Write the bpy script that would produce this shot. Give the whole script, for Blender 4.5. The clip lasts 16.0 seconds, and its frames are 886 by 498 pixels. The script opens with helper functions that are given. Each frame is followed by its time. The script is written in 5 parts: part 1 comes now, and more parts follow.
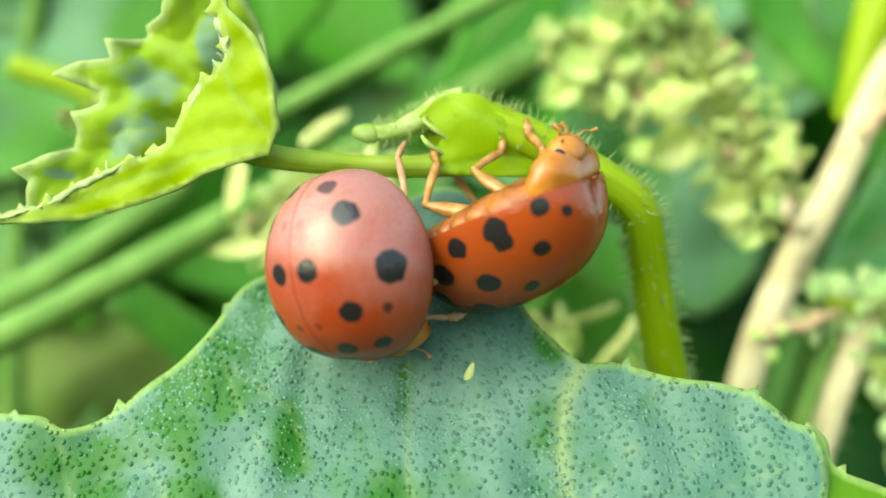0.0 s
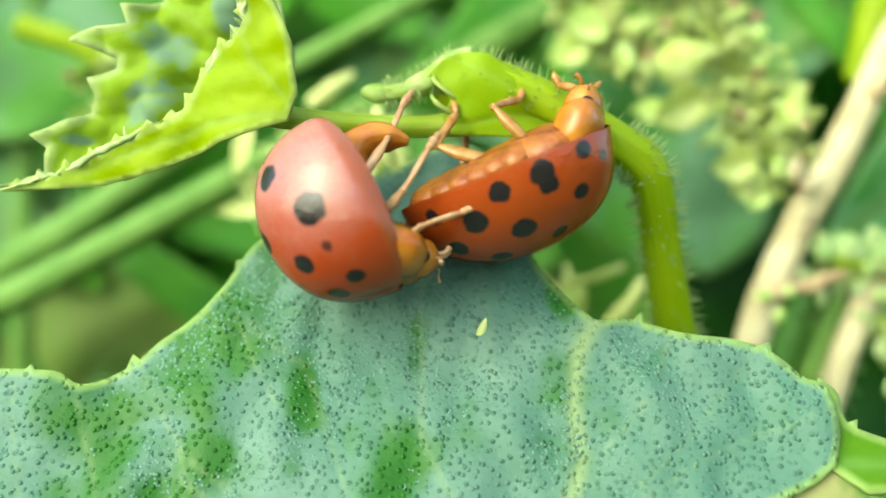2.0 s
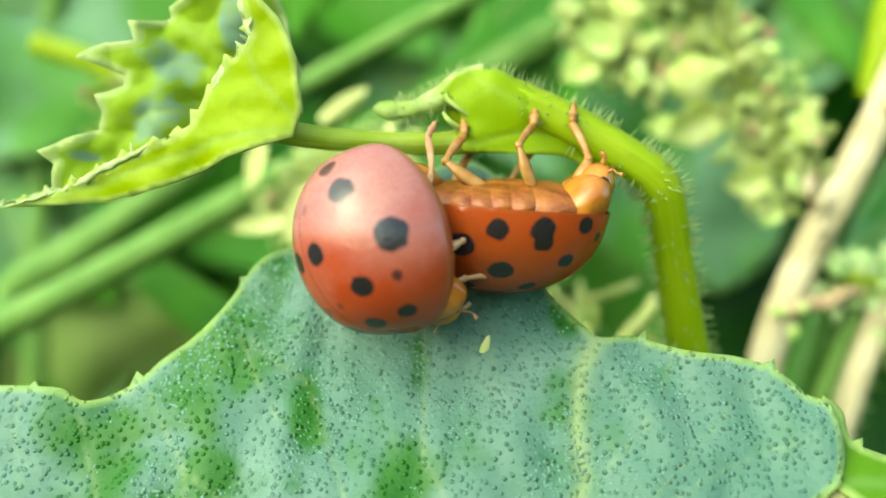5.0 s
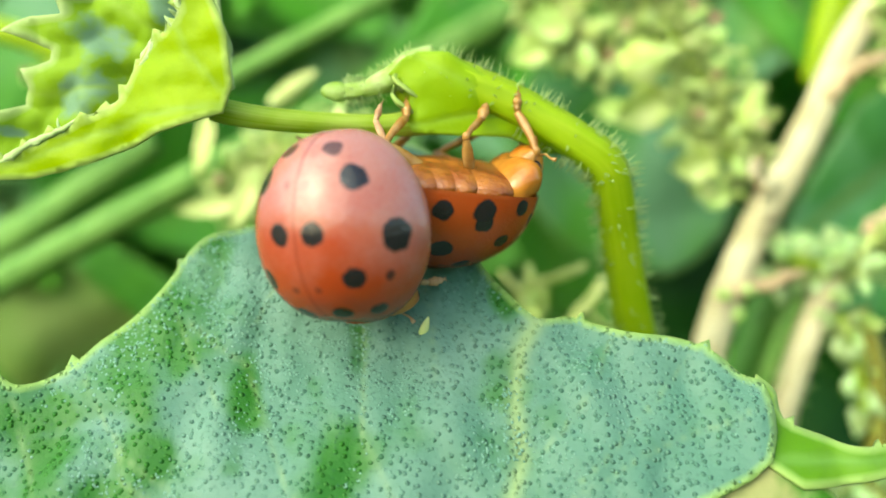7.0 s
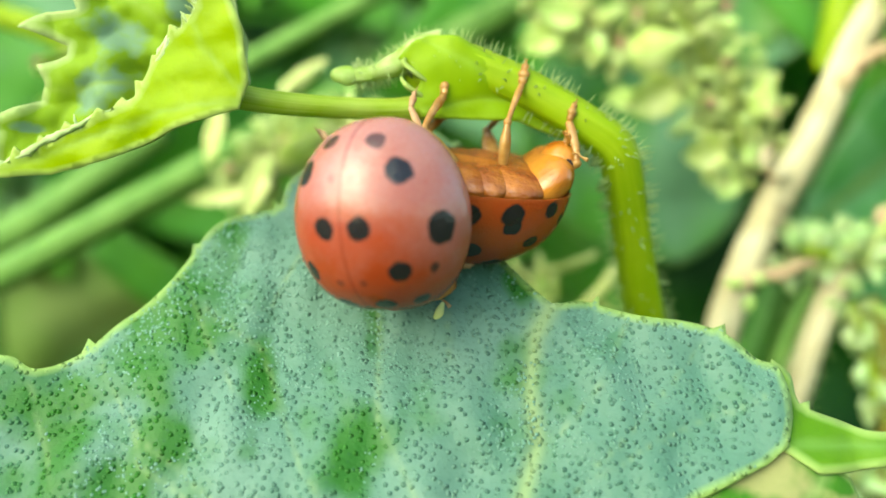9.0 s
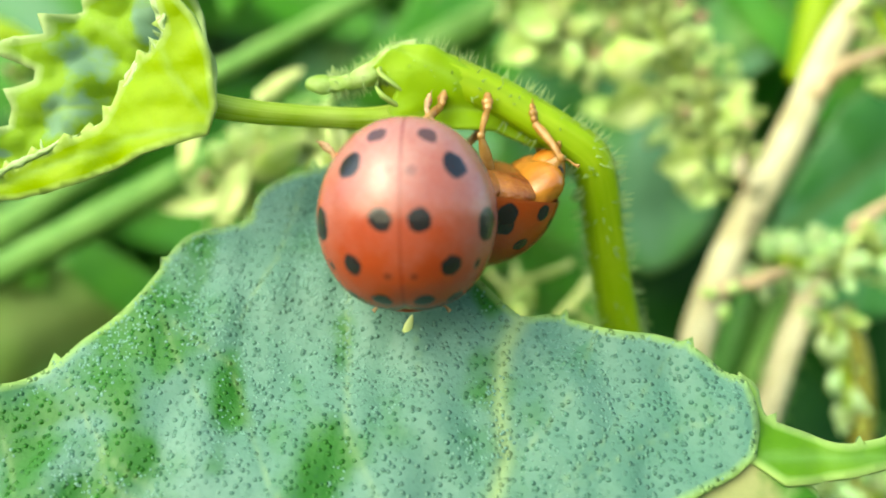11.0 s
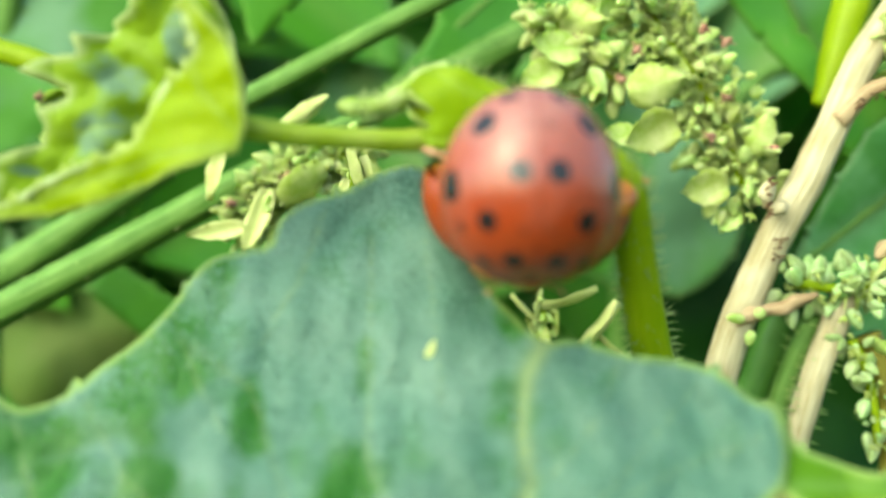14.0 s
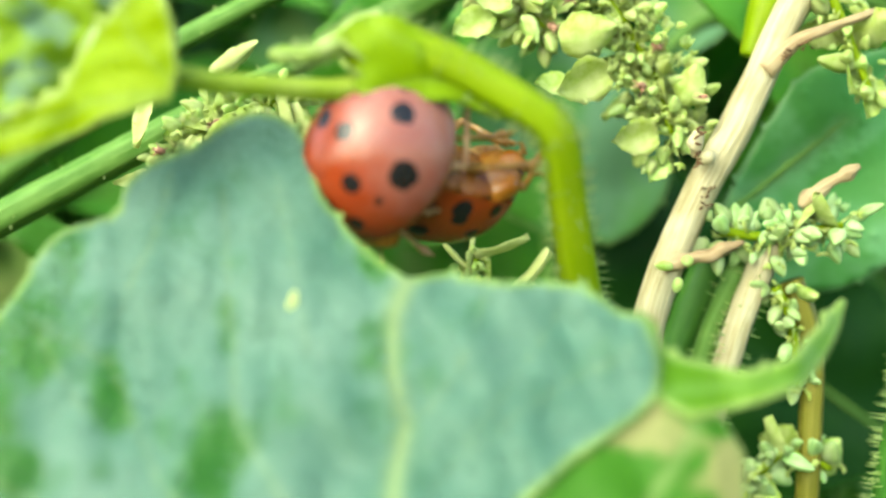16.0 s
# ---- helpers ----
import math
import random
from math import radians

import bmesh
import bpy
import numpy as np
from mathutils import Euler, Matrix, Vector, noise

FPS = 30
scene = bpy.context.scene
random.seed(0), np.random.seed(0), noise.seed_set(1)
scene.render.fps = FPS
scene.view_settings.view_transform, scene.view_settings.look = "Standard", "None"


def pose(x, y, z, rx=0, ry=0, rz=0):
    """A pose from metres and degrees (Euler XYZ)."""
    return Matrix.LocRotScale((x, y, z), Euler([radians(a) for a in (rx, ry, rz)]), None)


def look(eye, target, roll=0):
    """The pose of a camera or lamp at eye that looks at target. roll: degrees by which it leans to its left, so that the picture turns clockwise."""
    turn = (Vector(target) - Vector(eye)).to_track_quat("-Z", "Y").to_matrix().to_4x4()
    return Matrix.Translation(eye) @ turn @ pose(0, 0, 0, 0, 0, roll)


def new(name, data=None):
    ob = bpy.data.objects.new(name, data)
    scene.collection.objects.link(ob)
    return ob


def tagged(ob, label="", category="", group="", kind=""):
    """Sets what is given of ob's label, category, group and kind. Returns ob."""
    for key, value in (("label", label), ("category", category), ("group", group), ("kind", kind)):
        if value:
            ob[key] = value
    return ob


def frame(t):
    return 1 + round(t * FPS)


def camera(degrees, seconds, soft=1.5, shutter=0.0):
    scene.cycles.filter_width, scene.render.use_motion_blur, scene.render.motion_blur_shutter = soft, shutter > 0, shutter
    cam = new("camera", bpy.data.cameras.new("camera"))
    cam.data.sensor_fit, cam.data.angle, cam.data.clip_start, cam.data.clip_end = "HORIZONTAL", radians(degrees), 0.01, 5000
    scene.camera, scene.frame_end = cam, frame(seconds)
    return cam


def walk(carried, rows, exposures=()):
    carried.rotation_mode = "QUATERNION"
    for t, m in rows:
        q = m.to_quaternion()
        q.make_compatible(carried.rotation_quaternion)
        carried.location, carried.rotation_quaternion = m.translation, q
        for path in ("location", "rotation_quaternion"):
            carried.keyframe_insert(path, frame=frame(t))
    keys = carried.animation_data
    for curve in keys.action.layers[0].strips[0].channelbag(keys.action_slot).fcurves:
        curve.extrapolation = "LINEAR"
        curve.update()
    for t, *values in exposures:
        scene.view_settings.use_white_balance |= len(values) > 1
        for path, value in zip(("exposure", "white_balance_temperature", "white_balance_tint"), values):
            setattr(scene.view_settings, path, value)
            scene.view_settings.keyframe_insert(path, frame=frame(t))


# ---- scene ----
from mathutils.geometry import delaunay_2d_cdt

MM = 0.001          # everything below is planned in millimetres


# ---- camera: a hand-held phone close to a pair of beetles; it only turns
EYE = Vector((0, -31.5 * MM, 0))
cam = camera(45, 16.0, soft=1.7)
CAM_TURNS = [(0, 2.59, 0.91), (0.5, 4.13, 0.11), (1, 4.67, 0.33), (1.5, 3.83, -0.05), (2, 2.97, -1.21), (2.5, 3.84, 0.92), (3, 4.67, 0.99), (3.5, 4.05, 0.74), (4, 3.42, -0.32), (4.2, 3.69, -0.47), (6.3, 2.80, -0.06), (6.5, 1.59, -0.26), (7, 0.96, -1.23), (7.5, 3.51, -2.70), (8, 4.33, -2.15), (8.5, 1.72, -2.09), (9, 1.51, -1.83), (9.2, 1.32, -1.41), (11.3, -0.16, -1.33), (11.5, -0.51, -2.42), (12, -1.33, -2.13), (12.5, -1.52, -1.77), (13, -1.42, -2.55), (13.5, -0.62, -3.29), (14, 1.53, 0.02), (14.5, 0.00, 0.00), (15, -0.98, -1.82), (15.5, -0.85, -2.51), (16, -2.08, -2.73)]
walk(cam, [(t, Matrix.Translation(EYE) @ pose(0, 0, 0, 90 + up, 0, left)) for t, left, up in CAM_TURNS],
     exposures=[(0, 2.32, 6650, -12), (13.5, 2.32, 6650, -12), (14.0, 2.16, 6650, -12), (15.0, 2.24, 6650, -12), (16.0, 2.32, 6650, -12)])
cam.data.dof.use_dof = True
cam.data.dof.aperture_fstop = 31
focus_mark = new("focus_mark")
focus_mark.empty_display_size = 0.001
cam.data.dof.focus_object = focus_mark

# ---- light: bright, thinly clouded day
world = bpy.data.worlds.new("sky")
scene.world = world
world.use_nodes = True
wn = world.node_tree.nodes
sky = wn.new("ShaderNodeTexSky")
sky.sky_type = "NISHITA"
sky.sun_disc = False
sky.sun_elevation = radians(36)
sky.sun_rotation = radians(219)
sky.dust_density = 3.0
wn["Background"].inputs["Strength"].default_value = 0.15
world.node_tree.links.new(sky.outputs[0], wn["Background"].inputs["Color"])
sun = new("sun", bpy.data.lights.new("sun", "SUN"))
sun.data.energy, sun.data.angle, sun.data.color = 1.3, radians(88), (1.0, 0.93, 0.80)
sun.matrix_world = look((-0.62, -0.76, 0.74), (0, 0, 0))


# ---- materials
def nodes_of(name):
    m = bpy.data.materials.new(name)
    m.use_nodes = True
    n, l = m.node_tree.nodes, m.node_tree.links
    return m, n, l, n["Principled BSDF"]


def noise_tex(n, l, per_mm, detail=3.0, rough=0.55):
    c = n.new("ShaderNodeTexCoord")
    t = n.new("ShaderNodeTexNoise")
    t.inputs["Scale"].default_value = per_mm * 1000
    t.inputs["Detail"].default_value = detail
    t.inputs["Roughness"].default_value = rough
    l.new(c.outputs["Object"], t.inputs["Vector"])
    return t


def ramp(n, l, src, stops):
    r = n.new("ShaderNodeValToRGB")
    while len(r.color_ramp.elements) < len(stops):
        r.color_ramp.elements.new(0.5)
    for e, (p, c) in zip(r.color_ramp.elements, stops):
        e.position, e.color = p, (*c, 1)
    l.new(src, r.inputs["Fac"])
    return r.outputs["Color"]


def mixed(n, l, fac, a, b):
    m = n.new("ShaderNodeMix")
    m.data_type = "RGBA"
    for sock, v in ((m.inputs["Factor"], fac), (m.inputs["A"], a), (m.inputs["B"], b)):
        if isinstance(v, (int, float)):
            sock.default_value = v
        elif isinstance(v, tuple):
            sock.default_value = (*v, 1)
        else:
            l.new(v, sock)
    return m.outputs["Result"]


def calc(n, l, op, a, b=0.0, c=0.0, clamp=False):
    m = n.new("ShaderNodeMath")
    m.operation, m.use_clamp = op, clamp
    for sock, v in zip(m.inputs, (a, b, c)):
        if isinstance(v, (int, float)):
            sock.default_value = v
        else:
            l.new(v, sock)
    return m.outputs[0]


def bumped(n, l, b, height, dist_mm, strength=1.0):
    k = n.new("ShaderNodeBump")
    k.inputs["Strength"].default_value = strength
    k.inputs["Distance"].default_value = dist_mm * MM
    l.new(height, k.inputs["Height"])
    l.new(k.outputs[0], b.inputs["Normal"])
    return k


def thin(n, l, b, colour, share):
    """Light that comes through a thin leaf."""
    out = n["Material Output"]
    t = n.new("ShaderNodeBsdfTranslucent")
    m = n.new("ShaderNodeMixShader")
    m.inputs[0].default_value = share
    if isinstance(colour, tuple):
        t.inputs["Color"].default_value = (*colour, 1)
    else:
        l.new(colour, t.inputs["Color"])
    l.new(b.outputs[0], m.inputs[1])
    l.new(t.outputs[0], m.inputs[2])
    l.new(m.outputs[0], out.inputs["Surface"])


def plain(name, dark, light, per_mm=2.0, rough=0.5, bump=0.02, share=0.0, random_by_object=0.0, spec=0.2):
    m, n, l, b = nodes_of(name)
    t = noise_tex(n, l, per_mm)
    col = ramp(n, l, t.outputs["Fac"], [(0.3, dark), (0.7, light)])
    if random_by_object:
        o = n.new("ShaderNodeObjectInfo")
        h = n.new("ShaderNodeHueSaturation")
        h.inputs["Saturation"].default_value = 1.0
        l.new(calc(n, l, "MULTIPLY_ADD", o.outputs["Random"], random_by_object, 1 - random_by_object / 2), h.inputs["Value"])
        l.new(calc(n, l, "MULTIPLY_ADD", o.outputs["Random"], 0.03, 0.475), h.inputs["Hue"])
        l.new(col, h.inputs["Color"])
        col = h.outputs[0]
    l.new(col, b.inputs["Base Color"])
    b.inputs["Roughness"].default_value = rough
    b.inputs["Specular IOR Level"].default_value = spec
    fine = noise_tex(n, l, per_mm * 5, 4)
    bumped(n, l, b, fine.outputs["Fac"], bump)
    if share:
        thin(n, l, b, col, share)
    return m


def stem_material(name, dark, light, per_mm, rough, share=0.0, bump=0.03):
    """Fibres along the stem, by the vertex attribute 'round'."""
    m, n, l, b = nodes_of(name)
    a = n.new("ShaderNodeAttribute")
    a.attribute_name = "round"
    w = n.new("ShaderNodeTexNoise")
    w.inputs["Scale"].default_value = per_mm
    w.inputs["Detail"].default_value = 3
    l.new(a.outputs["Vector"], w.inputs["Vector"])
    blot = noise_tex(n, l, 0.6)
    f = calc(n, l, "MULTIPLY_ADD", blot.outputs["Fac"], 0.5, calc(n, l, "MULTIPLY", w.outputs["Fac"], 0.5))
    col = ramp(n, l, f, [(0.35, dark), (0.65, light)])
    l.new(col, b.inputs["Base Color"])
    b.inputs["Roughness"].default_value = rough
    b.inputs["Specular IOR Level"].default_value = 0.2
    bumped(n, l, b, w.outputs["Fac"], bump)
    if share:
        thin(n, l, b, col, share)
    return m


def shell_material(name, spots, red, pale, sheen=None):
    """Orange-red wing case with a pinkish sky sheen painted in and black spots, mirrored over the seam; centres in
    millimetres (x, y, z, radius, depth of black).
    """
    m, n, l, b = nodes_of(name)
    c = n.new("ShaderNodeTexCoord")
    wob = n.new("ShaderNodeTexNoise")
    wob.inputs["Scale"].default_value = 2600
    wob.inputs["Detail"].default_value = 2
    l.new(c.outputs["Object"], wob.inputs["Vector"])
    s = n.new("ShaderNodeSeparateXYZ")
    l.new(c.outputs["Object"], s.inputs[0])
    j = n.new("ShaderNodeCombineXYZ")
    l.new(s.outputs[0], j.inputs[0])
    l.new(calc(n, l, "ABSOLUTE", s.outputs[1]), j.inputs[1])
    l.new(s.outputs[2], j.inputs[2])
    total = None
    shake = calc(n, l, "MULTIPLY_ADD", wob.outputs["Fac"], 0.22 * MM, -0.11 * MM)
    for x, y, z, r, k in spots:
        d = n.new("ShaderNodeVectorMath")
        d.operation = "DISTANCE"
        d.inputs[1].default_value = (x * MM, y * MM, z * MM)
        l.new(j.outputs[0], d.inputs[0])
        e = calc(n, l, "ADD", d.outputs["Value"], shake)
        e = calc(n, l, "MULTIPLY_ADD", e, -1 / (0.07 * MM), r / 0.07 + 0.5, clamp=True)
        e = calc(n, l, "MULTIPLY", e, k)
        total = e if total is None else calc(n, l, "MAXIMUM", total, e)
    t = noise_tex(n, l, 0.5, 4)
    col = ramp(n, l, t.outputs["Fac"], [(0.3, red), (0.72, pale)])
    grain = noise_tex(n, l, 9, 3)
    col = mixed(n, l, calc(n, l, "MULTIPLY", grain.outputs["Fac"], 0.35), col, pale)
    # pink sky reflection mixed into the base colour, stronger towards the rear
    if sheen:
        sheen_noise = noise_tex(n, l, 0.55, 5, 0.62)
        back = calc(n, l, "MULTIPLY_ADD", s.outputs[0], -0.30 / MM, calc(n, l, "MULTIPLY_ADD", s.outputs[1], 0.04 / MM, 0.02))
        amount = calc(n, l, "MULTIPLY_ADD", sheen_noise.outputs["Fac"], 1.5, calc(n, l, "ADD", back, -0.36), clamp=True)
        speck = calc(n, l, "MULTIPLY_ADD", grain.outputs["Fac"], 0.9, 0.45, clamp=True)
        col = mixed(n, l, calc(n, l, "MULTIPLY", amount, speck), col, sheen)
    seam = calc(n, l, "MULTIPLY_ADD", calc(n, l, "ABSOLUTE", s.outputs[1]), -1 / (0.07 * MM), 1.0, clamp=True)
    rim = calc(n, l, "MULTIPLY_ADD", s.outputs[2], -1 / (0.15 * MM), -0.6, clamp=True)
    col = mixed(n, l, calc(n, l, "MULTIPLY", rim, 0.6), col, (0.16, 0.045, 0.012))
    col = mixed(n, l, calc(n, l, "MULTIPLY", seam, 0.6), col, (red[0] * 0.5, red[1] * 0.4, red[2] * 0.4))
    col = mixed(n, l, total, col, (0.0077, 0.0064, 0.0077))
    l.new(col, b.inputs["Base Color"])
    b.inputs["Roughness"].default_value = 0.4
    b.inputs["Specular IOR Level"].default_value = 0.0
    b.inputs["Subsurface Weight"].default_value = 0.15
    b.inputs["Subsurface Radius"].default_value = (0.0004, 0.00012, 0.00005)
    b.inputs["Subsurface Scale"].default_value = 1.0
    b.inputs["Coat Weight"].default_value = 0.6
    b.inputs["Coat IOR"].default_value = 1.54
    haze = noise_tex(n, l, 0.7, 4)
    l.new(calc(n, l, "MULTIPLY_ADD", haze.outputs["Fac"], 0.14, -0.035, clamp=True), b.inputs["Coat Roughness"])
    pits = n.new("ShaderNodeTexVoronoi")
    pits.inputs["Scale"].default_value = 11000
    l.new(c.outputs["Object"], pits.inputs["Vector"])
    dents = noise_tex(n, l, 1.2, 2)
    k = bumped(n, l, b, calc(n, l, "MULTIPLY_ADD", dents.outputs["Fac"], 5.0, pits.outputs["Distance"]), 0.014, 0.6)
    l.new(k.outputs[0], b.inputs["Coat Normal"])
    return m


def blade_material(name, dull, fresh, rim, rim_mm, papilla=0.0, share=0.25, rough=0.5, patch_per_mm=0.35, vein=None, cut=(0.42, 0.58), speck=0.4, shade_wax=None):
    """A leaf: two greens in patches, a paler rim by the distance to the margin, veins by 'vein', fine warts."""
    m, n, l, b = nodes_of(name)
    t = noise_tex(n, l, patch_per_mm, 3)
    e = n.new("ShaderNodeAttribute")
    e.attribute_name = "margin"
    w = n.new("ShaderNodeAttribute")
    w.attribute_name = "bare"
    low = calc(n, l, "MULTIPLY_ADD", w.outputs["Fac"], -0.38, t.outputs["Fac"])
    patch = calc(n, l, "MULTIPLY_ADD", low, 1 / (cut[1] - cut[0]), -cut[0] / (cut[1] - cut[0]), clamp=True)
    col = mixed(n, l, patch, fresh, dull)
    fine = noise_tex(n, l, 5, 4)
    col = mixed(n, l, calc(n, l, "MULTIPLY", fine.outputs["Fac"], speck), col, fresh)
    c = n.new("ShaderNodeTexCoord")
    height = fine.outputs["Fac"]
    if papilla:
        v = n.new("ShaderNodeTexVoronoi")
        v.inputs["Scale"].default_value = 1000 / papilla
        v.inputs["Randomness"].default_value = 0.95
        l.new(c.outputs["Object"], v.inputs["Vector"])
        wart = calc(n, l, "MULTIPLY_ADD", v.outputs["Distance"], -2.6, 1.0, clamp=True)
        height = calc(n, l, "MULTIPLY_ADD", wart, 1.0, calc(n, l, "MULTIPLY", fine.outputs["Fac"], 0.4))
        # dark dots that paint the warts' small shadows into the colour
        v2 = n.new("ShaderNodeTexVoronoi")
        v2.inputs["Scale"].default_value = 1150 / papilla
        l.new(c.outputs["Object"], v2.inputs["Vector"])
        pick = n.new("ShaderNodeSeparateColor")
        l.new(v2.outputs["Color"], pick.inputs[0])
        zone = noise_tex(n, l, 0.35, 2)
        chosen = calc(n, l, "LESS_THAN", pick.outputs[0], calc(n, l, "MULTIPLY_ADD", zone.outputs["Fac"], 1.6, -0.30))
        wart_shade = calc(n, l, "MULTIPLY", chosen, calc(n, l, "MULTIPLY_ADD", v2.outputs["Distance"], -7.0, 2.4, clamp=True))
        wax = noise_tex(n, l, 0.22, 4, 0.6)
        pale = calc(n, l, "MULTIPLY", patch, calc(n, l, "MULTIPLY_ADD", wax.outputs["Fac"], 4.0, -1.9, clamp=True))
        if shade_wax:
            col = mixed(n, l, pale, col, shade_wax[1])
            col = mixed(n, l, calc(n, l, "MULTIPLY", wart_shade, 0.36), col, shade_wax[0])
    edge = calc(n, l, "MULTIPLY_ADD", e.outputs["Fac"], -1 / rim_mm, 1.0, clamp=True)
    edge = calc(n, l, "POWER", edge, 0.8)
    col = mixed(n, l, edge, col, rim)
    if vein:
        a = n.new("ShaderNodeAttribute")
        a.attribute_name = "vein"
        col = mixed(n, l, a.outputs["Fac"], col, vein)
    l.new(col, b.inputs["Base Color"])
    b.inputs["Roughness"].default_value = rough
    b.inputs["Specular IOR Level"].default_value = 0.15 if papilla else 0.09
    bumped(n, l, b, height, 0.085 if papilla else 0.02, 1.0)
    thin(n, l, b, col, share)
    return m


# per wing case: x forward, lateral y, radius, strength
SPOTS = [(2.35, 0.62, 0.27, 1), (1.3, 1.4, 0.28, 1), (1.6, 0.36, 0.11, 0.5), (1.35, 2.1, 0.15, 0.85), (0.0, 0.56, 0.29, 1),
         (0.2, 2.45, 0.42, 1), (-1.5, 1.5, 0.35, 1), (-2.3, 0.72, 0.26, 0.8), (2.3, 1.45, 0.23, 1), (-1.35, 0.3, 0.12, 0.35)]


def dome_z(x, y, a, b, h):
    return h * max(0.0, 1 - (x / a) ** 2 - (y / b) ** 2) ** 0.5


# the female's, from the side: x forward, height z, radius
SIDE_SPOTS = [(-2.15, 0.9, 0.27), (-1.0, 1.42, 0.38), (0, 0.85, 0.31), (1.25, 0.8, 0.36), (1.3, 1.15, 0.3), (2.45, 0.65, 0.27), (2.0, 1.7, 0.26),
              (0.17, 2.1, 0.37), (-0.85, 2.72, 0.3), (-1.85, 2.0, 0.33), (1.0, 2.62, 0.25), (2.85, 1.05, 0.2)]


def side_spots(a, b, h):
    return [(x, b * max(0.01, 1 - (x / a) ** 2 - ((z - 0.5) / h) ** 2) ** 0.5, z - 0.5, r, 1) for x, z, r in SIDE_SPOTS]


def shell_spots(a, b, h):
    out = []
    for x, y, r, k in SPOTS:
        x, y = x * a / 2.95, y * b / 2.75
        q = ((x / a) ** 2 + (y / b) ** 2) ** 0.5
        if q > 0.97:
            x, y = x * 0.97 / q, y * 0.97 / q
        out.append((x, y, dome_z(x, y, a, b, h), r * 1.12, k))
    return out


M_SHELL = shell_material("male_shell", shell_spots(2.78, 2.56, 2.70), (0.150, 0.0165, 0.0030), (0.160, 0.027, 0.0080), sheen=(0.186, 0.084, 0.074))
F_SHELL = shell_material("female_shell", side_spots(3.35, 2.75, 2.65), (0.150, 0.019, 0.0020), (0.160, 0.029, 0.0052))
BELLY = plain("amber_belly", (0.15, 0.030, 0.003), (0.30, 0.105, 0.014), 1.3, 0.24, 0.08, share=0.3, spec=0.5)
LIMB = plain("amber_limb", (0.27, 0.115, 0.012), (0.40, 0.235, 0.075), 2, 0.14, 0.01, share=0.5, spec=0.5)
PALE_LIMB = plain("pale_amber_limb", (0.32, 0.16, 0.07), (0.42, 0.28, 0.16), 2, 0.2, 0.01, share=0.45, spec=0.4)
AMBER = plain("amber_pronotum", (0.24, 0.062, 0.004), (0.40, 0.165, 0.022), 0.9, 0.14, 0.03, share=0.3, spec=0.5)
BLACK = plain("black_chitin", (0.0038, 0.0038, 0.0045), (0.0096, 0.0077, 0.0077), 4, 0.2, 0.01)
GLAUCOUS = blade_material("glaucous_leaf", (0.048, 0.103, 0.079), (0.014, 0.066, 0.006), (0.130, 0.200, 0.050), 0.26, papilla=0.21, share=0.10,
                          rough=0.45, patch_per_mm=0.45, vein=(0.115, 0.165, 0.075), cut=(0.10, 0.44), speck=0.25, shade_wax=((0.012, 0.042, 0.030), (0.072, 0.130, 0.100)))
WART = plain("leaf_wart", (0.058, 0.120, 0.088), (0.082, 0.144, 0.114), 0.6, 0.5, 0.004, spec=0.12)
LIME = blade_material("lime_leaf", (0.200, 0.282, 0.0020), (0.168, 0.252, 0.0010), (0.256, 0.330, 0.085), 0.22, share=0.4, rough=0.42, vein=(0.184, 0.269, 0.038))
LAMINA_GREEN = blade_material("lamina_green", (0.173, 0.262, 0.0051), (0.147, 0.237, 0.0026), (0.166, 0.262, 0.013), 0.2, share=0.35, rough=0.42, vein=(0.173, 0.269, 0.026))
LOBE = blade_material("lobe_leaf", (0.060, 0.125, 0.006), (0.042, 0.102, 0.003), (0.150, 0.215, 0.06), 0.24, papilla=0.0, share=0.12, rough=0.45, vein=(0.077, 0.147, 0.032))
FOLD_LEAF = blade_material("fold_leaf", (0.150, 0.150, 0.060), (0.026, 0.085, 0.005), (0.13, 0.19, 0.05), 0.15, share=0.15, rough=0.5, patch_per_mm=0.5, vein=(0.11, 0.16, 0.05), cut=(0.30, 0.50), speck=0.2)
LIME_IN = blade_material("lime_leaf_inner", (0.150, 0.243, 0.0032), (0.128, 0.211, 0.122), (0.256, 0.320, 0.128), 0.3, share=0.4, rough=0.5, patch_per_mm=0.8, vein=(0.173, 0.256, 0.032), cut=(0.12, 0.3), speck=0.12)
LIME_STEM = stem_material("lime_stem", (0.210, 0.315, 0.004), (0.270, 0.365, 0.012), 3.0, 0.4, share=0.5)
SIDE_BUD = plain("side_bud", (0.22, 0.34, 0.04), (0.40, 0.48, 0.20), 1.6, 0.45, 0.05, share=0.5)
BUD_STEM = stem_material("pale_bud_stem", (0.21, 0.31, 0.010), (0.32, 0.40, 0.075), 3.0, 0.45, share=0.5)
HAIR = plain("pale_hair", (0.22, 0.32, 0.08), (0.31, 0.39, 0.17), 3, 0.4, 0.003, share=0.5)
FRILL = plain("pale_frill", (0.27, 0.36, 0.12), (0.38, 0.45, 0.24), 2.0, 0.45, 0.05, share=0.4)
STRAW = stem_material("straw_stem", (0.19, 0.158, 0.072), (0.345, 0.318, 0.205), 3.2, 0.6, bump=0.12)
DRY_TWIG = stem_material("dry_twig", (0.192, 0.128, 0.064), (0.269, 0.218, 0.128), 2.5, 0.6, bump=0.1)
GREEN_STEM = stem_material("green_stem", (0.044, 0.112, 0.012), (0.098, 0.182, 0.036), 2.2, 0.6, share=0.1, bump=0.09)
DARK_STEM = stem_material("dark_stem", (0.023, 0.084, 0.0077), (0.050, 0.127, 0.015), 2.2, 0.5, bump=0.06)
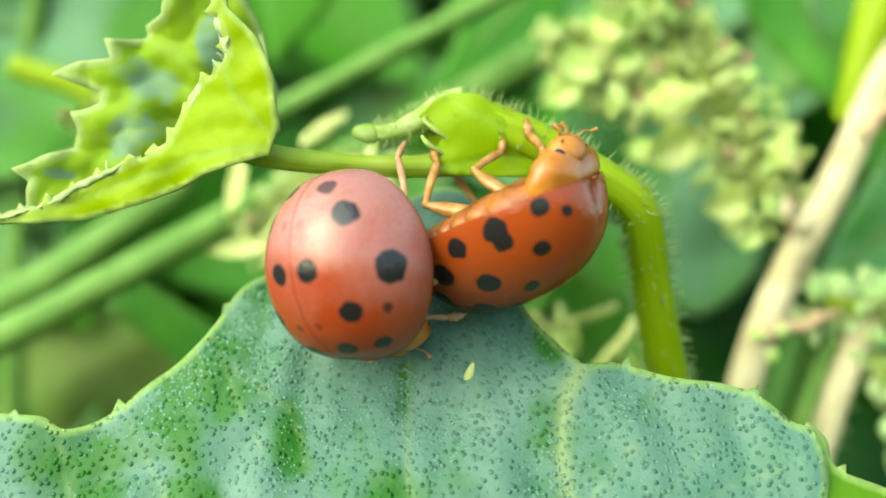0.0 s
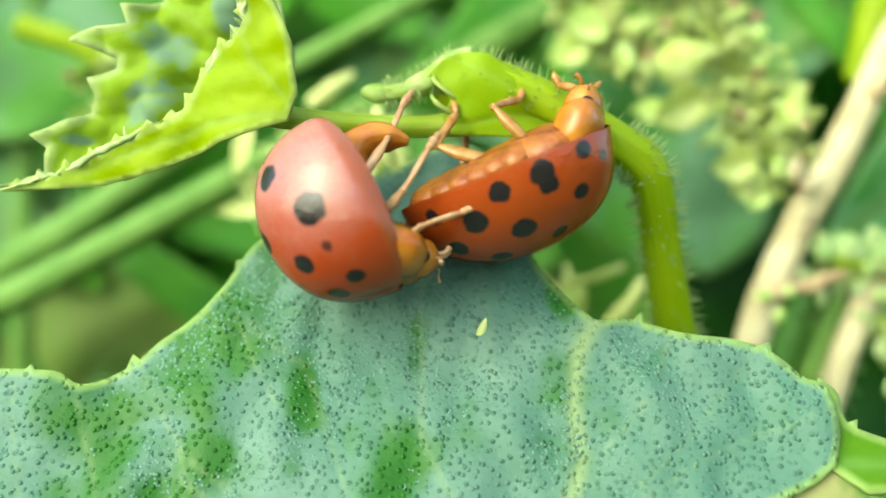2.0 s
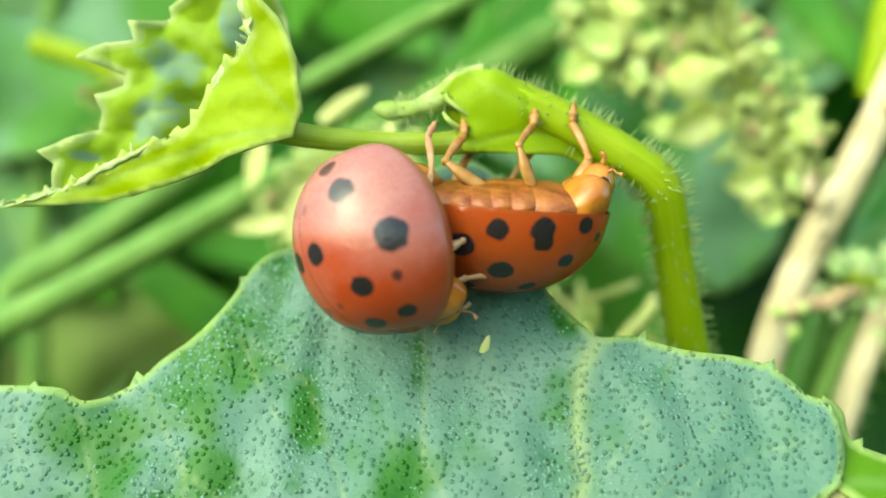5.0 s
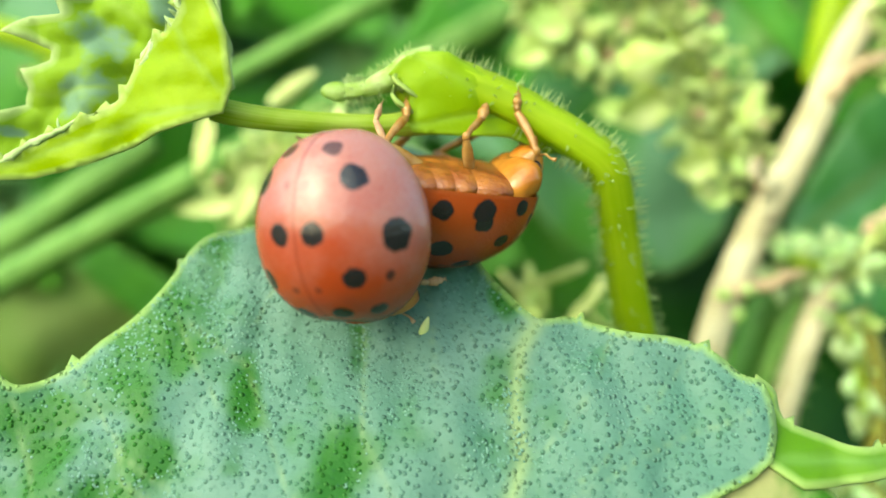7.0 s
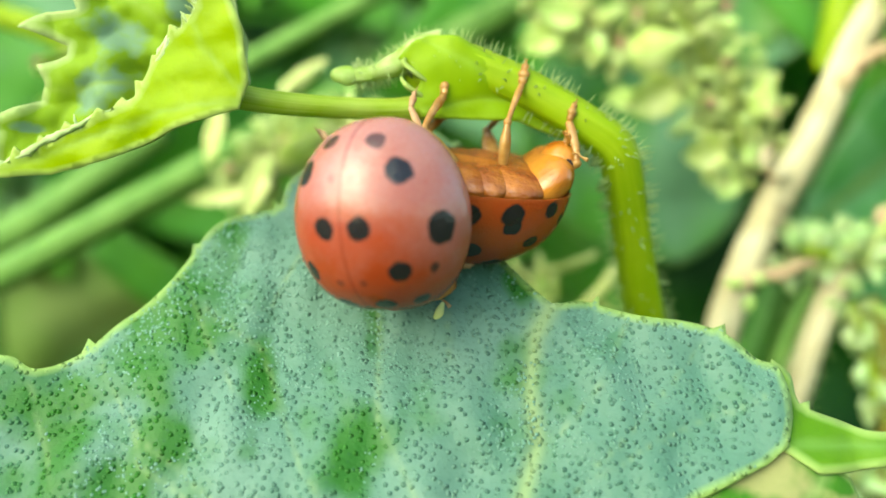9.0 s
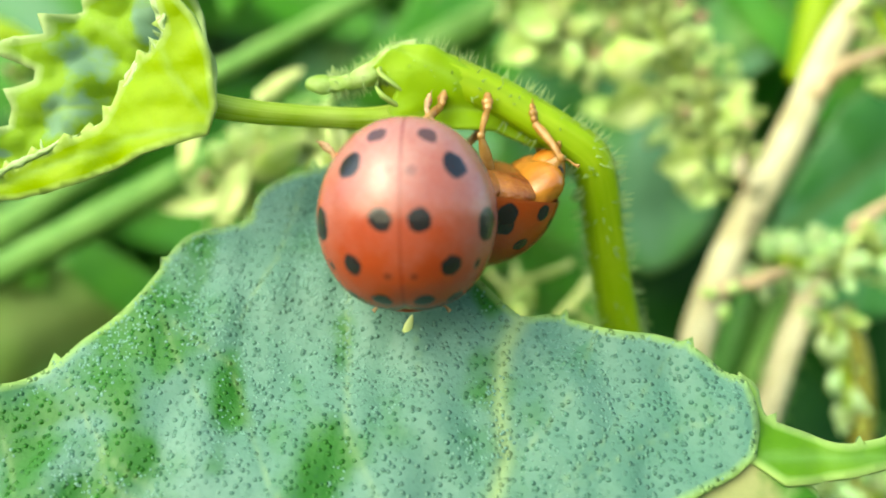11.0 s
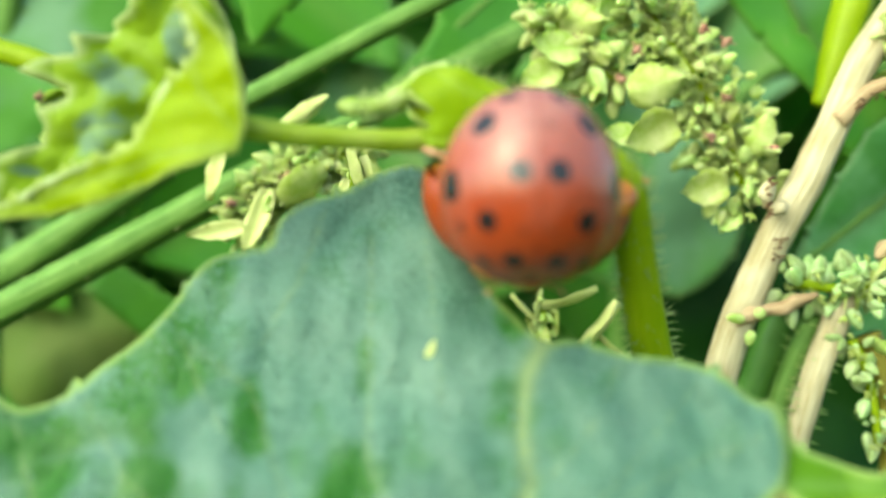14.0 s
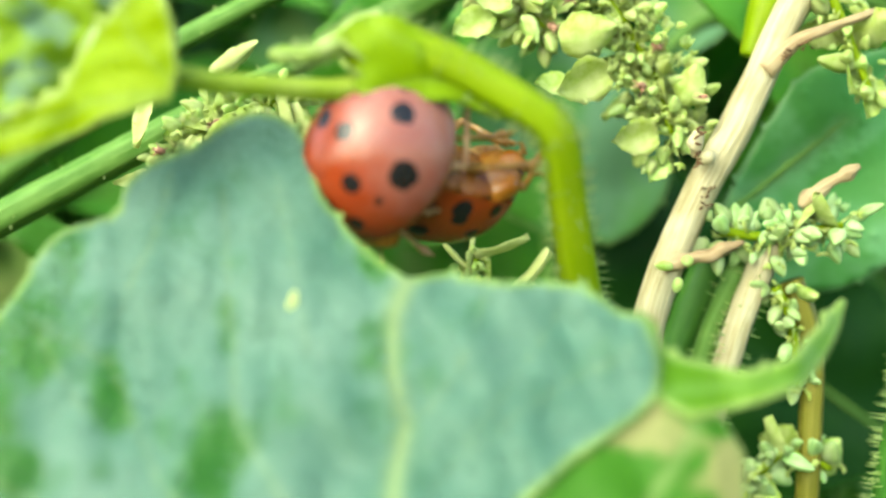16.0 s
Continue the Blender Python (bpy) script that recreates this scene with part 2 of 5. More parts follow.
OLIVE_STEM = stem_material("olive_stem", (0.084, 0.084, 0.0077), (0.138, 0.127, 0.019), 2.2, 0.5, bump=0.06)
BUD = plain("green_bud", (0.29, 0.42, 0.085), (0.53, 0.62, 0.305), 1.3, 0.42, 0.04, share=0.55, random_by_object=0.35)
BRACT = plain("lime_bract", (0.29, 0.42, 0.068), (0.51, 0.60, 0.26), 1.7, 0.45, 0.04, share=0.55, random_by_object=0.3)
DEW_BUD = plain("dewy_bud", (0.24, 0.40, 0.12), (0.46, 0.58, 0.32), 1.1, 0.35, 0.03, share=0.5, random_by_object=0.3)
CREAM = plain("cream_bract", (0.36, 0.42, 0.13), (0.52, 0.55, 0.26), 1.0, 0.5, 0.03, share=0.4)
SCAR = plain("brown_scar", (0.038, 0.017, 0.0058), (0.115, 0.065, 0.027), 3, 0.7, 0.08)
PINK = plain("pink_tip", (0.173, 0.069, 0.046), (0.230, 0.146, 0.096), 3, 0.5, 0.03)
FAR_LEAF = blade_material("far_leaf", (0.100, 0.192, 0.115), (0.050, 0.154, 0.019), (0.115, 0.200, 0.058), 0.3, share=0.35, rough=0.5, patch_per_mm=0.12, vein=(0.108, 0.192, 0.058))
NET_LEAF = blade_material("net_leaf", (0.10, 0.24, 0.10), (0.05, 0.17, 0.035), (0.096, 0.192, 0.077), 0.25, papilla=0.9, share=0.3, rough=0.45, patch_per_mm=0.3, vein=(0.102, 0.192, 0.077))
DARK_LEAF = blade_material("dark_leaf", (0.036, 0.132, 0.020), (0.050, 0.165, 0.012), (0.061, 0.161, 0.019), 0.3, share=0.35, rough=0.5, patch_per_mm=0.12, vein=(0.061, 0.161, 0.019))
# near-black green: deep shade among the plants put into the leaf colour
SHADE_LEAF = blade_material("shade_leaf", (0.007, 0.030, 0.006), (0.010, 0.040, 0.004), (0.03, 0.09, 0.015), 0.3, share=0.3, rough=0.5, patch_per_mm=0.12, vein=(0.03, 0.09, 0.015))
OLIVE_LEAF = blade_material("olive_leaf", (0.115, 0.150, 0.045), (0.085, 0.140, 0.028), (0.115, 0.123, 0.038), 0.3, share=0.35, rough=0.6, patch_per_mm=0.12)


# ---- building helpers (millimetres)
def part(name, bm, material, parent=None, label="", smooth=True):
    me = bpy.data.meshes.new(name)
    for v in bm.verts:
        v.co *= MM
    if smooth:
        for f in bm.faces:
            f.smooth = True
    bm.to_mesh(me)
    bm.free()
    me.materials.append(material)
    ob = new(name, me)
    ob.parent = parent
    return tagged(ob, label) if label else ob


def thing(name, label, category, group="", kind="", at=(0, 0, 0)):
    ob = new(name)
    ob.empty_display_size = 0.001
    ob.location = Vector(at) * MM
    return tagged(ob, label, category, group, kind)


def spline(pts, n):
    """n+1 points on a smooth line through pts."""
    p = [Vector(q) for q in pts]
    p = [p[0] * 2 - p[1]] + p + [p[-1] * 2 - p[-2]]
    out, segs = [], len(p) - 3
    for i in range(n + 1):
        u = i / n * segs
        k = min(int(u), segs - 1)
        t = u - k
        a, b, c, d = p[k:k + 4]
        out.append(0.5 * (2 * b + (c - a) * t + (2 * a - 5 * b + 4 * c - d) * t * t + (3 * b - a - 3 * c + d) * t ** 3))
    return out


def table(values, u):
    """A value between the entries of a short list, u from 0 to 1."""
    s = u * (len(values) - 1)
    k = min(int(s), len(values) - 2)
    return values[k] + (values[k + 1] - values[k]) * (s - k)


def tube(bm, pts, radii, n=24, sides=12, ribs=0.0, rib_count=5, wobble=0.0, flat=1.0):
    """A tapered, closed tube along a smooth line."""
    line = spline(pts, n)
    lay = bm.verts.layers.float_vector.get("round") or bm.verts.layers.float_vector.new("round")
    side = None
    rings, length = [], 0.0
    for i, c in enumerate(line):
        d = (line[min(i + 1, n)] - line[max(i - 1, 0)]).normalized()
        if side is None:
            side = d.cross(Vector((0.13, 1, 0.21))).normalized()
        side = (side - d * side.dot(d)).normalized()
        up = d.cross(side)
        r = table(radii, i / n)
        if i:
            length += (c - line[i - 1]).length
        ring = []
        for k in range(sides):
            a = 2 * math.pi * k / sides
            q = r * (1 + ribs * math.cos(rib_count * a) + wobble * noise.noise(c * 1.3 + Vector((math.cos(a), math.sin(a), 0))))
            v = bm.verts.new(c + side * q * math.cos(a) + up * q * flat * math.sin(a))
            v[lay] = (math.cos(a) * 1.5, math.sin(a) * 1.5, length * 0.12)
            ring.append(v)
        rings.append(ring)
    for a, b in zip(rings, rings[1:]):
        for k in range(sides):
            bm.faces.new((a[k], a[(k + 1) % sides], b[(k + 1) % sides], b[k]))
    bm.faces.new(rings[0][::-1])
    bm.faces.new(rings[-1])
    return line


def ball(bm, c, r, turn=None, seg=14, rings=9, pinch=0.0):
    """An ellipsoid of radii r, drawn to a point at +x by pinch."""
    turn = turn or Matrix.Identity(3)
    rows = []
    for i in range(1, rings):
        a = math.pi * i / rings
        row = []
        for k in range(seg):
            f = 2 * math.pi * k / seg
            x = -math.cos(a)
            w = math.sin(a) * (1 - pinch * (x + 1) / 2)
            row.append(bm.verts.new(Vector(c) + turn @ Vector((r[0] * x, r[1] * w * math.cos(f), r[2] * w * math.sin(f)))))
        rows.append(row)
    p = bm.verts.new(Vector(c) + turn @ Vector((-r[0], 0, 0)))
    q = bm.verts.new(Vector(c) + turn @ Vector((r[0], 0, 0)))
    for a, b in zip(rows, rows[1:]):
        for k in range(seg):
            bm.faces.new((a[k], a[(k + 1) % seg], b[(k + 1) % seg], b[k]))
    for k in range(seg):
        bm.faces.new((p, rows[0][(k + 1) % seg], rows[0][k]))
        bm.faces.new((q, rows[-1][k], rows[-1][(k + 1) % seg]))


def toward(d):
    """A turn that lays +x along d."""
    return Vector(d).to_track_quat("X", "Z").to_matrix()


def spike(bm, base, tip, r, bend=0.0, sides=5):
    base, tip = Vector(base), Vector(tip)
    d = tip - base
    s = d.cross(Vector((0.3, 1, 0.2))).normalized()
    u = d.cross(s).normalized()
    mid = base + d * 0.55 + u * bend
    ring = lambda c, q: [bm.verts.new(c + (s * math.cos(2 * math.pi * k / sides) + u * math.sin(2 * math.pi * k / sides)) * q) for k in range(sides)]
    a, b, t = ring(base, r), ring(mid, r * 0.55), bm.verts.new(tip)
    for k in range(sides):
        bm.faces.new((a[k], a[(k + 1) % sides], b[(k + 1) % sides], b[k]))
        bm.faces.new((b[k], b[(k + 1) % sides], t))


def dist_to_line(p, a, b):
    d = b - a
    q = np.clip(((p - a) @ d) / max(d @ d, 1e-9), 0, 1)
    return np.linalg.norm(p - a - q[:, None] * d, axis=1)


def blade(outline, depth, step, veins=(), vein_width=0.12, groove=0.1, patches=()):
    """A leaf blade over a closed outline in x and z; depth(x, z) gives y. Carries 'margin' and 'vein'."""
    edge = []
    for (x0, z0), (x1, z1) in zip(outline, outline[1:] + outline[:1]):
        k = max(1, int(math.hypot(x1 - x0, z1 - z0) / step))
        edge += [(x0 + (x1 - x0) * i / k, z0 + (z1 - z0) * i / k) for i in range(k)]
    e = np.array(edge)
    lo, hi = e.min(0), e.max(0)
    inner = []
    row = 0
    z = lo[1] + step
    while z < hi[1]:
        x = lo[0] + (step / 2 if row % 2 else 0)
        while x < hi[0]:
            inner.append((x + random.uniform(-0.12, 0.12) * step, z + random.uniform(-0.12, 0.12) * step))
            x += step
        z += step * 0.87
        row += 1
    p = np.array(inner)
    far = np.full(len(p), 1e9)
    inside = np.zeros(len(p), bool)
    nxt = np.roll(e, -1, 0)
    for a, b in zip(e, nxt):
        cross = (a[1] > p[:, 1]) != (b[1] > p[:, 1])
        xs = (b[0] - a[0]) * (p[:, 1] - a[1]) / ((b[1] - a[1]) or 1e-9) + a[0]
        inside ^= cross & (p[:, 0] < xs)
    for (a, b) in zip(e, nxt):
        far = np.minimum(far, dist_to_line(p, a, b))
    keep = inside & (far > step * 0.45)
    p, far = p[keep], far[keep]
    allp = np.vstack([e, p])
    n = len(e)
    vs, _, fs, orig, _, _ = delaunay_2d_cdt([Vector(q) for q in allp], [], [list(range(n))], 1, 1e-7)
    q = np.array([(v.x, v.y) for v in vs])
    margin = np.full(len(q), 1e9)
    for (a, b) in zip(e, nxt):
        margin = np.minimum(margin, dist_to_line(q, a, b))
    vein = np.zeros(len(q))
    for line, width in veins:
        for a, b in zip(line, line[1:]):
            w = vein_width * width
            vein = np.maximum(vein, min(1.0, 0.25 + 0.6 * width ** 1.5) * np.exp(-(dist_to_line(q, np.array(a), np.array(b)) / w) ** 2))
    bare = np.zeros(len(q))
    for (cx, cz), rx, rz in patches:
        ragged = np.array([1 + 0.75 * noise.noise(Vector((x * 0.9, z * 0.9, cx))) for x, z in q])
        bare = np.maximum(bare, 1.55 - ragged * np.hypot((q[:, 0] - cx) / rx, (q[:, 1] - cz) / rz))
    bm = bmesh.new()
    lm, lv, lb = (bm.verts.layers.float.new(k) for k in ("margin", "vein", "bare"))
    made = []
    for (x, z), mg, ve, ba in zip(q, margin, vein, bare):
        v = bm.verts.new((x, depth(x, z) + groove * ve, z))
        v[lm], v[lv], v[lb] = mg, ve, min(1.0, max(0.0, ba))
        made.append(v)
    for f in fs:
        bm.faces.new([made[i] for i in f])
    bm.normal_update()
    return bm


def thicken(ob, mm):
    s = ob.modifiers.new("thickness", "SOLIDIFY")
    s.thickness, s.offset = mm * MM, 1
    return ob


def toothed(line, every, height, width, seed):
    """A margin line with small outward teeth (to the left of its run)."""
    rng = random.Random(seed)
    pts = [(p.x, p.z) for p in spline([(x, 0, z) for x, z in line], len(line) * 8)]
    out, run, nxt = [pts[0]], 0.0, every * 0.6
    for a, b in zip(pts, pts[1:]):
        d = math.hypot(b[0] - a[0], b[1] - a[1])
        run += d
        if run > nxt and d > 1e-6:
            tx, tz = (b[0] - a[0]) / d, (b[1] - a[1]) / d
            h, w = height * rng.uniform(0.6, 1.3), width * rng.uniform(0.7, 1.2)
            out += [(b[0] - tx * w, b[1] - tz * w), (b[0] - tz * h + tx * w * 0.4, b[1] + tx * h + tz * w * 0.4), (b[0] + tx * w, b[1] + tz * w)]
            nxt = run + every * rng.uniform(0.7, 1.3)
        else:
            out.append(b)
    return out


# ---- the two beetles
def beetle(name, label, a, b, h, shell, limb, leg_poses, nose, under):
    body = thing(name, label, "ladybird beetle", "mating ladybird beetles")
    for sign, nm in ((1, "left_wing_case"), (-1, "right_wing_case")):
        bm = bmesh.new()
        rows = []
        nu, nv = 44, 30
        for i in range(nu + 1):
            th = -math.pi / 2 + math.pi * i / nu
            r = math.cos(th) ** 0.84
            slim = 1 - 0.10 * max(0.0, -math.sin(th)) ** 1.6
            row = []
            for k in range(nv + 1):
                ph = math.radians(under) * k / nv
                drop = 1.0 if ph < math.pi / 2 else 0.5
                flare = 1 + 0.012 * max(0.0, (k / nv - 0.93) / 0.07)
                x = a * math.sin(th)
                front = 0.16 * max(0.0, math.sin(th)) ** 3 * (1 - k / nv)
                row.append(bm.verts.new((x - front, sign * (b * r * slim * math.sin(ph) * flare), h * r * drop * math.cos(ph))))
            rows.append(row)
        for p, q in zip(rows, rows[1:]):
            for k in range(nv):
                f = (p[k], p[k + 1], q[k + 1], q[k])
                bm.faces.new(f if sign < 0 else f[::-1])
        bmesh.ops.remove_doubles(bm, verts=bm.verts, dist=1e-4)
        bmesh.ops.recalc_face_normals(bm, faces=bm.faces)
        for e in bm.edges:
            e.smooth = not e.is_boundary
        ob = part(nm, bm, shell, body)
        s = ob.modifiers.new("thickness", "SOLIDIFY")
        s.thickness, s.offset = 0.07 * MM, -1
    # belly: overlapping plates
    for i in range(6):
        bm = bmesh.new()
        x = -a * 0.62 + i * a * 0.16
        w = b * 0.91 * math.sqrt(max(0.05, 1 - (x / (a * 0.98)) ** 2))
        ball(bm, (x, 0, -0.14 - 0.02 * i), (a * 0.27, w, 0.42 + 0.03 * i), seg=28, rings=12)
        part("belly_plate", bm, BELLY, body, "amber belly plate")
    bm = bmesh.new()
    ball(bm, (a * 0.40, 0, -0.2), (a * 0.42, b * 0.82, 0.62), seg=28, rings=12)
    part("thorax", bm, BELLY, body)
    bm = bmesh.new()
    ball(bm, (a * 0.34, 0, -0.68), (0.42, 0.42, 0.12), seg=16, rings=8)
    part("breastplate", bm, BLACK, body, "dark glossy breastplate")
    hx, hz, dip = nose
    d = Vector((1, 0, -dip)).normalized()
    e = Vector((dip, 0, 1)).normalized()
    c = Vector((hx, 0, hz))
    bm = bmesh.new()
    ball(bm, c, (1.0, 1.75, 0.78), toward(d), 36, 18)
    for v in bm.verts:
        o = v.co - c
        f = o.dot(d)
        v.co += d * (0.30 * abs(o.y) / 1.75 if f > 0.3 else 0) - e * 0.10 * (o.y / 1.75) ** 2 + e * 0.05 * noise.noise(o * 1.6)
    part("pronotum", bm, AMBER, body, "amber neck shield")
    bm = bmesh.new()
    h0 = c + d * 0.78 - e * 0.12
    ball(bm, h0, (0.6, 0.82, 0.55), toward(d), 20, 12)
    for v in bm.verts:
        v.co += e * 0.08 * noise.noise(v.co * 2.1)
    head = part("head", bm, AMBER, body)
    for s in (1, -1):
        side = Vector((0, s, 0))
        bm = bmesh.new()
        ball(bm, h0 + d * 0.1 + e * 0.12 + side * 0.72, (0.2, 0.16, 0.24), None, 12, 8)
        part("eye", bm, BLACK, head, "black eye")
        bm = bmesh.new()
        tube(bm, [h0 + d * 0.4 + side * 0.4, h0 + d * 0.6 + side * 0.72, h0 + d * 0.62 + e * 0.12 + side * 1.0, h0 + d * 0.7 + e * 0.25 + side * 1.15], (0.045, 0.03, 0.03, 0.07), 14, 8)
        part("antenna", bm, limb, head)
        bm = bmesh.new()
        tube(bm, [h0 + d * 0.35 + side * 0.15 - e * 0.2, h0 + d * 0.65 + side * 0.22 - e * 0.3, h0 + d * 0.75 + side * 0.2 - e * 0.5], (0.06, 0.06, 0.09), 8, 8)
        part("palp", bm, limb, head)
    return body, [leg(body, hip, lengths, pole, toe, limb, 1.6 if limb is LIMB else 1.3) for hip, lengths, pole, toe in leg_poses]


FOOT_BEND = math.radians(28)


def flex(hip, toe, pole, lengths):
    """The poses of thigh and shin that bring the foot to toe, the knee out towards pole."""
    hip, toe, pole = Vector(hip), Vector(toe), Vector(pole)
    a, shin, foot = lengths
    tip = Vector((shin + 0.75 * foot * math.cos(FOOT_BEND), 0, 0.75 * foot * math.sin(FOOT_BEND)))
    b, off = math.hypot(tip.x, tip.z), math.atan2(tip.z, tip.x)
    d = toe - hip
    far = min(max(d.length, abs(a - b) * 1.15 + 0.1), (a + b) * 0.985)
    x = d.normalized()
    z = (pole - x * pole.dot(x)).normalized()
    at_hip = math.acos((a * a + far * far - b * b) / (2 * a * far))
    at_knee = math.pi - math.acos((a * a + b * b - far * far) / (2 * a * b))
    thigh_x = x * math.cos(at_hip) + z * math.sin(at_hip)
    thigh_z = z * math.cos(at_hip) - x * math.sin(at_hip)
    side = thigh_z.cross(thigh_x)
    m = Matrix((thigh_x, side, thigh_z)).transposed().to_4x4()
    m.translation = hip * MM
    return m, pose(a * MM, 0, 0) @ pose(0, 0, 0, 0, math.degrees(at_knee + off), 0)


def leg(body, hip, lengths, pole, toe, material, thick):
    a, shin, foot = lengths
    bm = bmesh.new()
    ball(bm, (0.02, 0, 0), (0.17 * thick, 0.14 * thick, 0.14 * thick), None, 12, 8)
    tube(bm, [(0, 0, 0), (a * 0.3, 0, 0.04), (a * 0.65, 0, 0.05), (a, 0, 0)], [q * thick for q in (0.09, 0.16, 0.17, 0.075)], 14, 12, flat=0.65)
    ball(bm, (a, 0, 0), (0.09 * thick, 0.08 * thick, 0.09 * thick), None, 10, 8)
    thigh = part("leg", bm, material, body, "amber jointed leg")
    bm = bmesh.new()
    tube(bm, [(0, 0, 0), (shin * 0.35, 0, 0.05), (shin * 0.75, 0, 0.03), (shin, 0, 0)], [q * thick for q in (0.065, 0.075, 0.095, 0.075)], 12, 10, flat=0.75)
    lower = part("shin", bm, material, thigh)
    bm = bmesh.new()
    d = Vector((math.cos(FOOT_BEND), 0, math.sin(FOOT_BEND))) * foot
    e = Vector((shin, 0, 0))
    for k, (u, r) in enumerate(((0.15, 0.075), (0.38, 0.095), (0.62, 0.065))):
        ball(bm, e + d * u, (foot * 0.2, r * thick, r * 0.75 * thick), toward(d), 10, 8, -0.5)
    for q in (1, -1):
        spike(bm, e + d * 0.7, e + d + Vector((0, 0.1 * q, 0.05)), 0.035, 0.04 * q)
    claw = part("foot", bm, material, thigh, "clawed foot")
    thigh.matrix_basis, m = flex(hip, toe, pole, lengths)
    lower.matrix_basis = claw.matrix_basis = m
    return thigh, lower, claw, hip, lengths, pole


def mirrored(rows):
    flip = lambda v: (v[0], -v[1], v[2])
    return rows + [(flip(hip), lengths, flip(pole), flip(toe)) for hip, lengths, pole, toe in rows]


# each leg: hip, lengths of thigh, shin and foot, the way its knee points, toe
MALE_LEGS = [
    ((1.9, 0.6, -0.4), (1.1, 1.2, 0.75), (-0.3, 1, -0.3), (1.9, 1.3, -3.0)), ((1.9, -0.6, -0.4), (1.1, 1.1, 0.7), (-0.1, -1, -0.3), (1.8, -1.2, -2.8)),
    ((0.9, 0.8, -0.4), (1.3, 1.5, 0.75), (0.3, 1, -0.2), (-0.3, 1.5, -3.0)), ((0.9, -0.8, -0.4), (1.2, 1.2, 0.7), (0.2, -1, -0.2), (0.1, -1.6, -2.6)),
    ((-0.3, 0.8, -0.4), (1.7, 1.8, 0.8), (0.2, 1, -0.6), (-3.6, 1.4, -1.9)), ((-0.3, -0.8, -0.4), (1.6, 1.5, 0.8), (-0.3, -1, 0.2), (-2.9, -2.3, -1.3))]
FEMALE_LEGS = mirrored([
    ((2.1, 0.4, -0.35), (1.4, 1.4, 0.8), (1, 0.7, 0.1), (2.0, 0.9, -2.5)),
    ((1.1, 0.6, -0.35), (1.65, 1.55, 0.85), (-0.5, 1, -0.2), (1.0, 0.9, -2.6)),
    ((-0.1, 0.6, -0.35), (1.8, 1.6, 0.85), (-1, 0.8, 0.0), (-1.3, 0.8, -2.6))])

male, male_legs = beetle("ladybird_beetle", "orange-red ladybird with black spots clinging to another ladybird's tail", 2.78, 2.56, 2.70, M_SHELL, PALE_LIMB, MALE_LEGS, (1.8, -0.38, 1.0), 121)
female, female_legs = beetle("ladybird_beetle", "bright orange black-spotted ladybird hanging upside down from a stem", 3.35, 2.75, 2.65, F_SHELL, LIMB, FEMALE_LEGS, (2.42, -0.25, 1.15), 100)

bm = bmesh.new()
tube(bm, [(-1.0, 0, -0.4), (-1.5, 0, -0.8), (-1.6, 0, -1.4), (-1.35, 0, -2.0), (-1.0, 0, -2.4)], (0.6, 0.55, 0.45, 0.36, 0.12), 24, 14, wobble=0.2, flat=1.5)
part("abdomen_tip", bm, AMBER, male, "amber abdomen tip stretched to its mate")

# ---- broad glaucous leaf in front
broad_leaf = thing("broad_leaf", "broad blue-green glaucous leaf with warty surface and pale toothed margin", "leaf")


def leaf_lean(x, z):
    pucker = 0.5 * noise.noise(Vector((x * 0.45, z * 0.45, 1.7))) + 0.22 * noise.noise(Vector((x * 1.0, z * 0.8, 5.2)))
    curl = 0.05 * max(0.0, x - 7.0) ** 2
    return 3.2 + 0.6 * (z - 1.0) + pucker + curl


def warts(parent, outline, depth, count, seed):
    """Tiny glossy warts scattered over the front of a blade."""
    rng = random.Random(seed)
    e = np.array(outline)
    nxt = np.roll(e, -1, 0)
    p = np.array([(rng.uniform(-14, 11), rng.uniform(-9.5, 5)) for _ in range(count * 3)])
    inside = np.zeros(len(p), bool)
    far = np.full(len(p), 1e9)
    for a, b in zip(e, nxt):
        inside ^= ((a[1] > p[:, 1]) != (b[1] > p[:, 1])) & (p[:, 0] < (b[0] - a[0]) * (p[:, 1] - a[1]) / ((b[1] - a[1]) or 1e-9) + a[0])
        far = np.minimum(far, dist_to_line(p, a, b))
    bm = bmesh.new()
    done = 0
    for x, z in p[inside & (far > 0.08)]:
        dense = 0.6 + 0.9 * noise.noise(Vector((x * 0.5, z * 0.5, 4.4))) + 0.12 * (z + 0.6)
        if rng.random() > dense or done >= count:
            continue
        done += 1
        r = rng.uniform(0.030, 0.062)
        k = 0.02
        up = Vector((-(depth(x + k, z) - depth(x - k, z)) / (2 * k), 1, -(depth(x, z + k) - depth(x, z - k)) / (2 * k))).normalized() * -1
        s = up.cross(Vector((0.2, 0.1, 1))).normalized()
        u = up.cross(s)
        c = Vector((x, depth(x, z), z)) + up * (0.18 - r * 0.15)
        rings = [[bm.verts.new(c + up * r * 0.55 * math.sin(h) + (s * math.cos(math.pi * 2 * q / 6) + u * math.sin(math.pi * 2 * q / 6)) * r * math.cos(h)) for q in range(6)] for h in (0.0, 0.75)]
        tip = bm.verts.new(c + up * r * 0.55)
        for q in range(6):
            bm.faces.new((rings[0][q], rings[0][(q + 1) % 6], rings[1][(q + 1) % 6], rings[1][q]))
            bm.faces.new((rings[1][q], rings[1][(q + 1) % 6], tip))
    tagged(part("warty_surface", bm, WART, parent), kind="stuff")


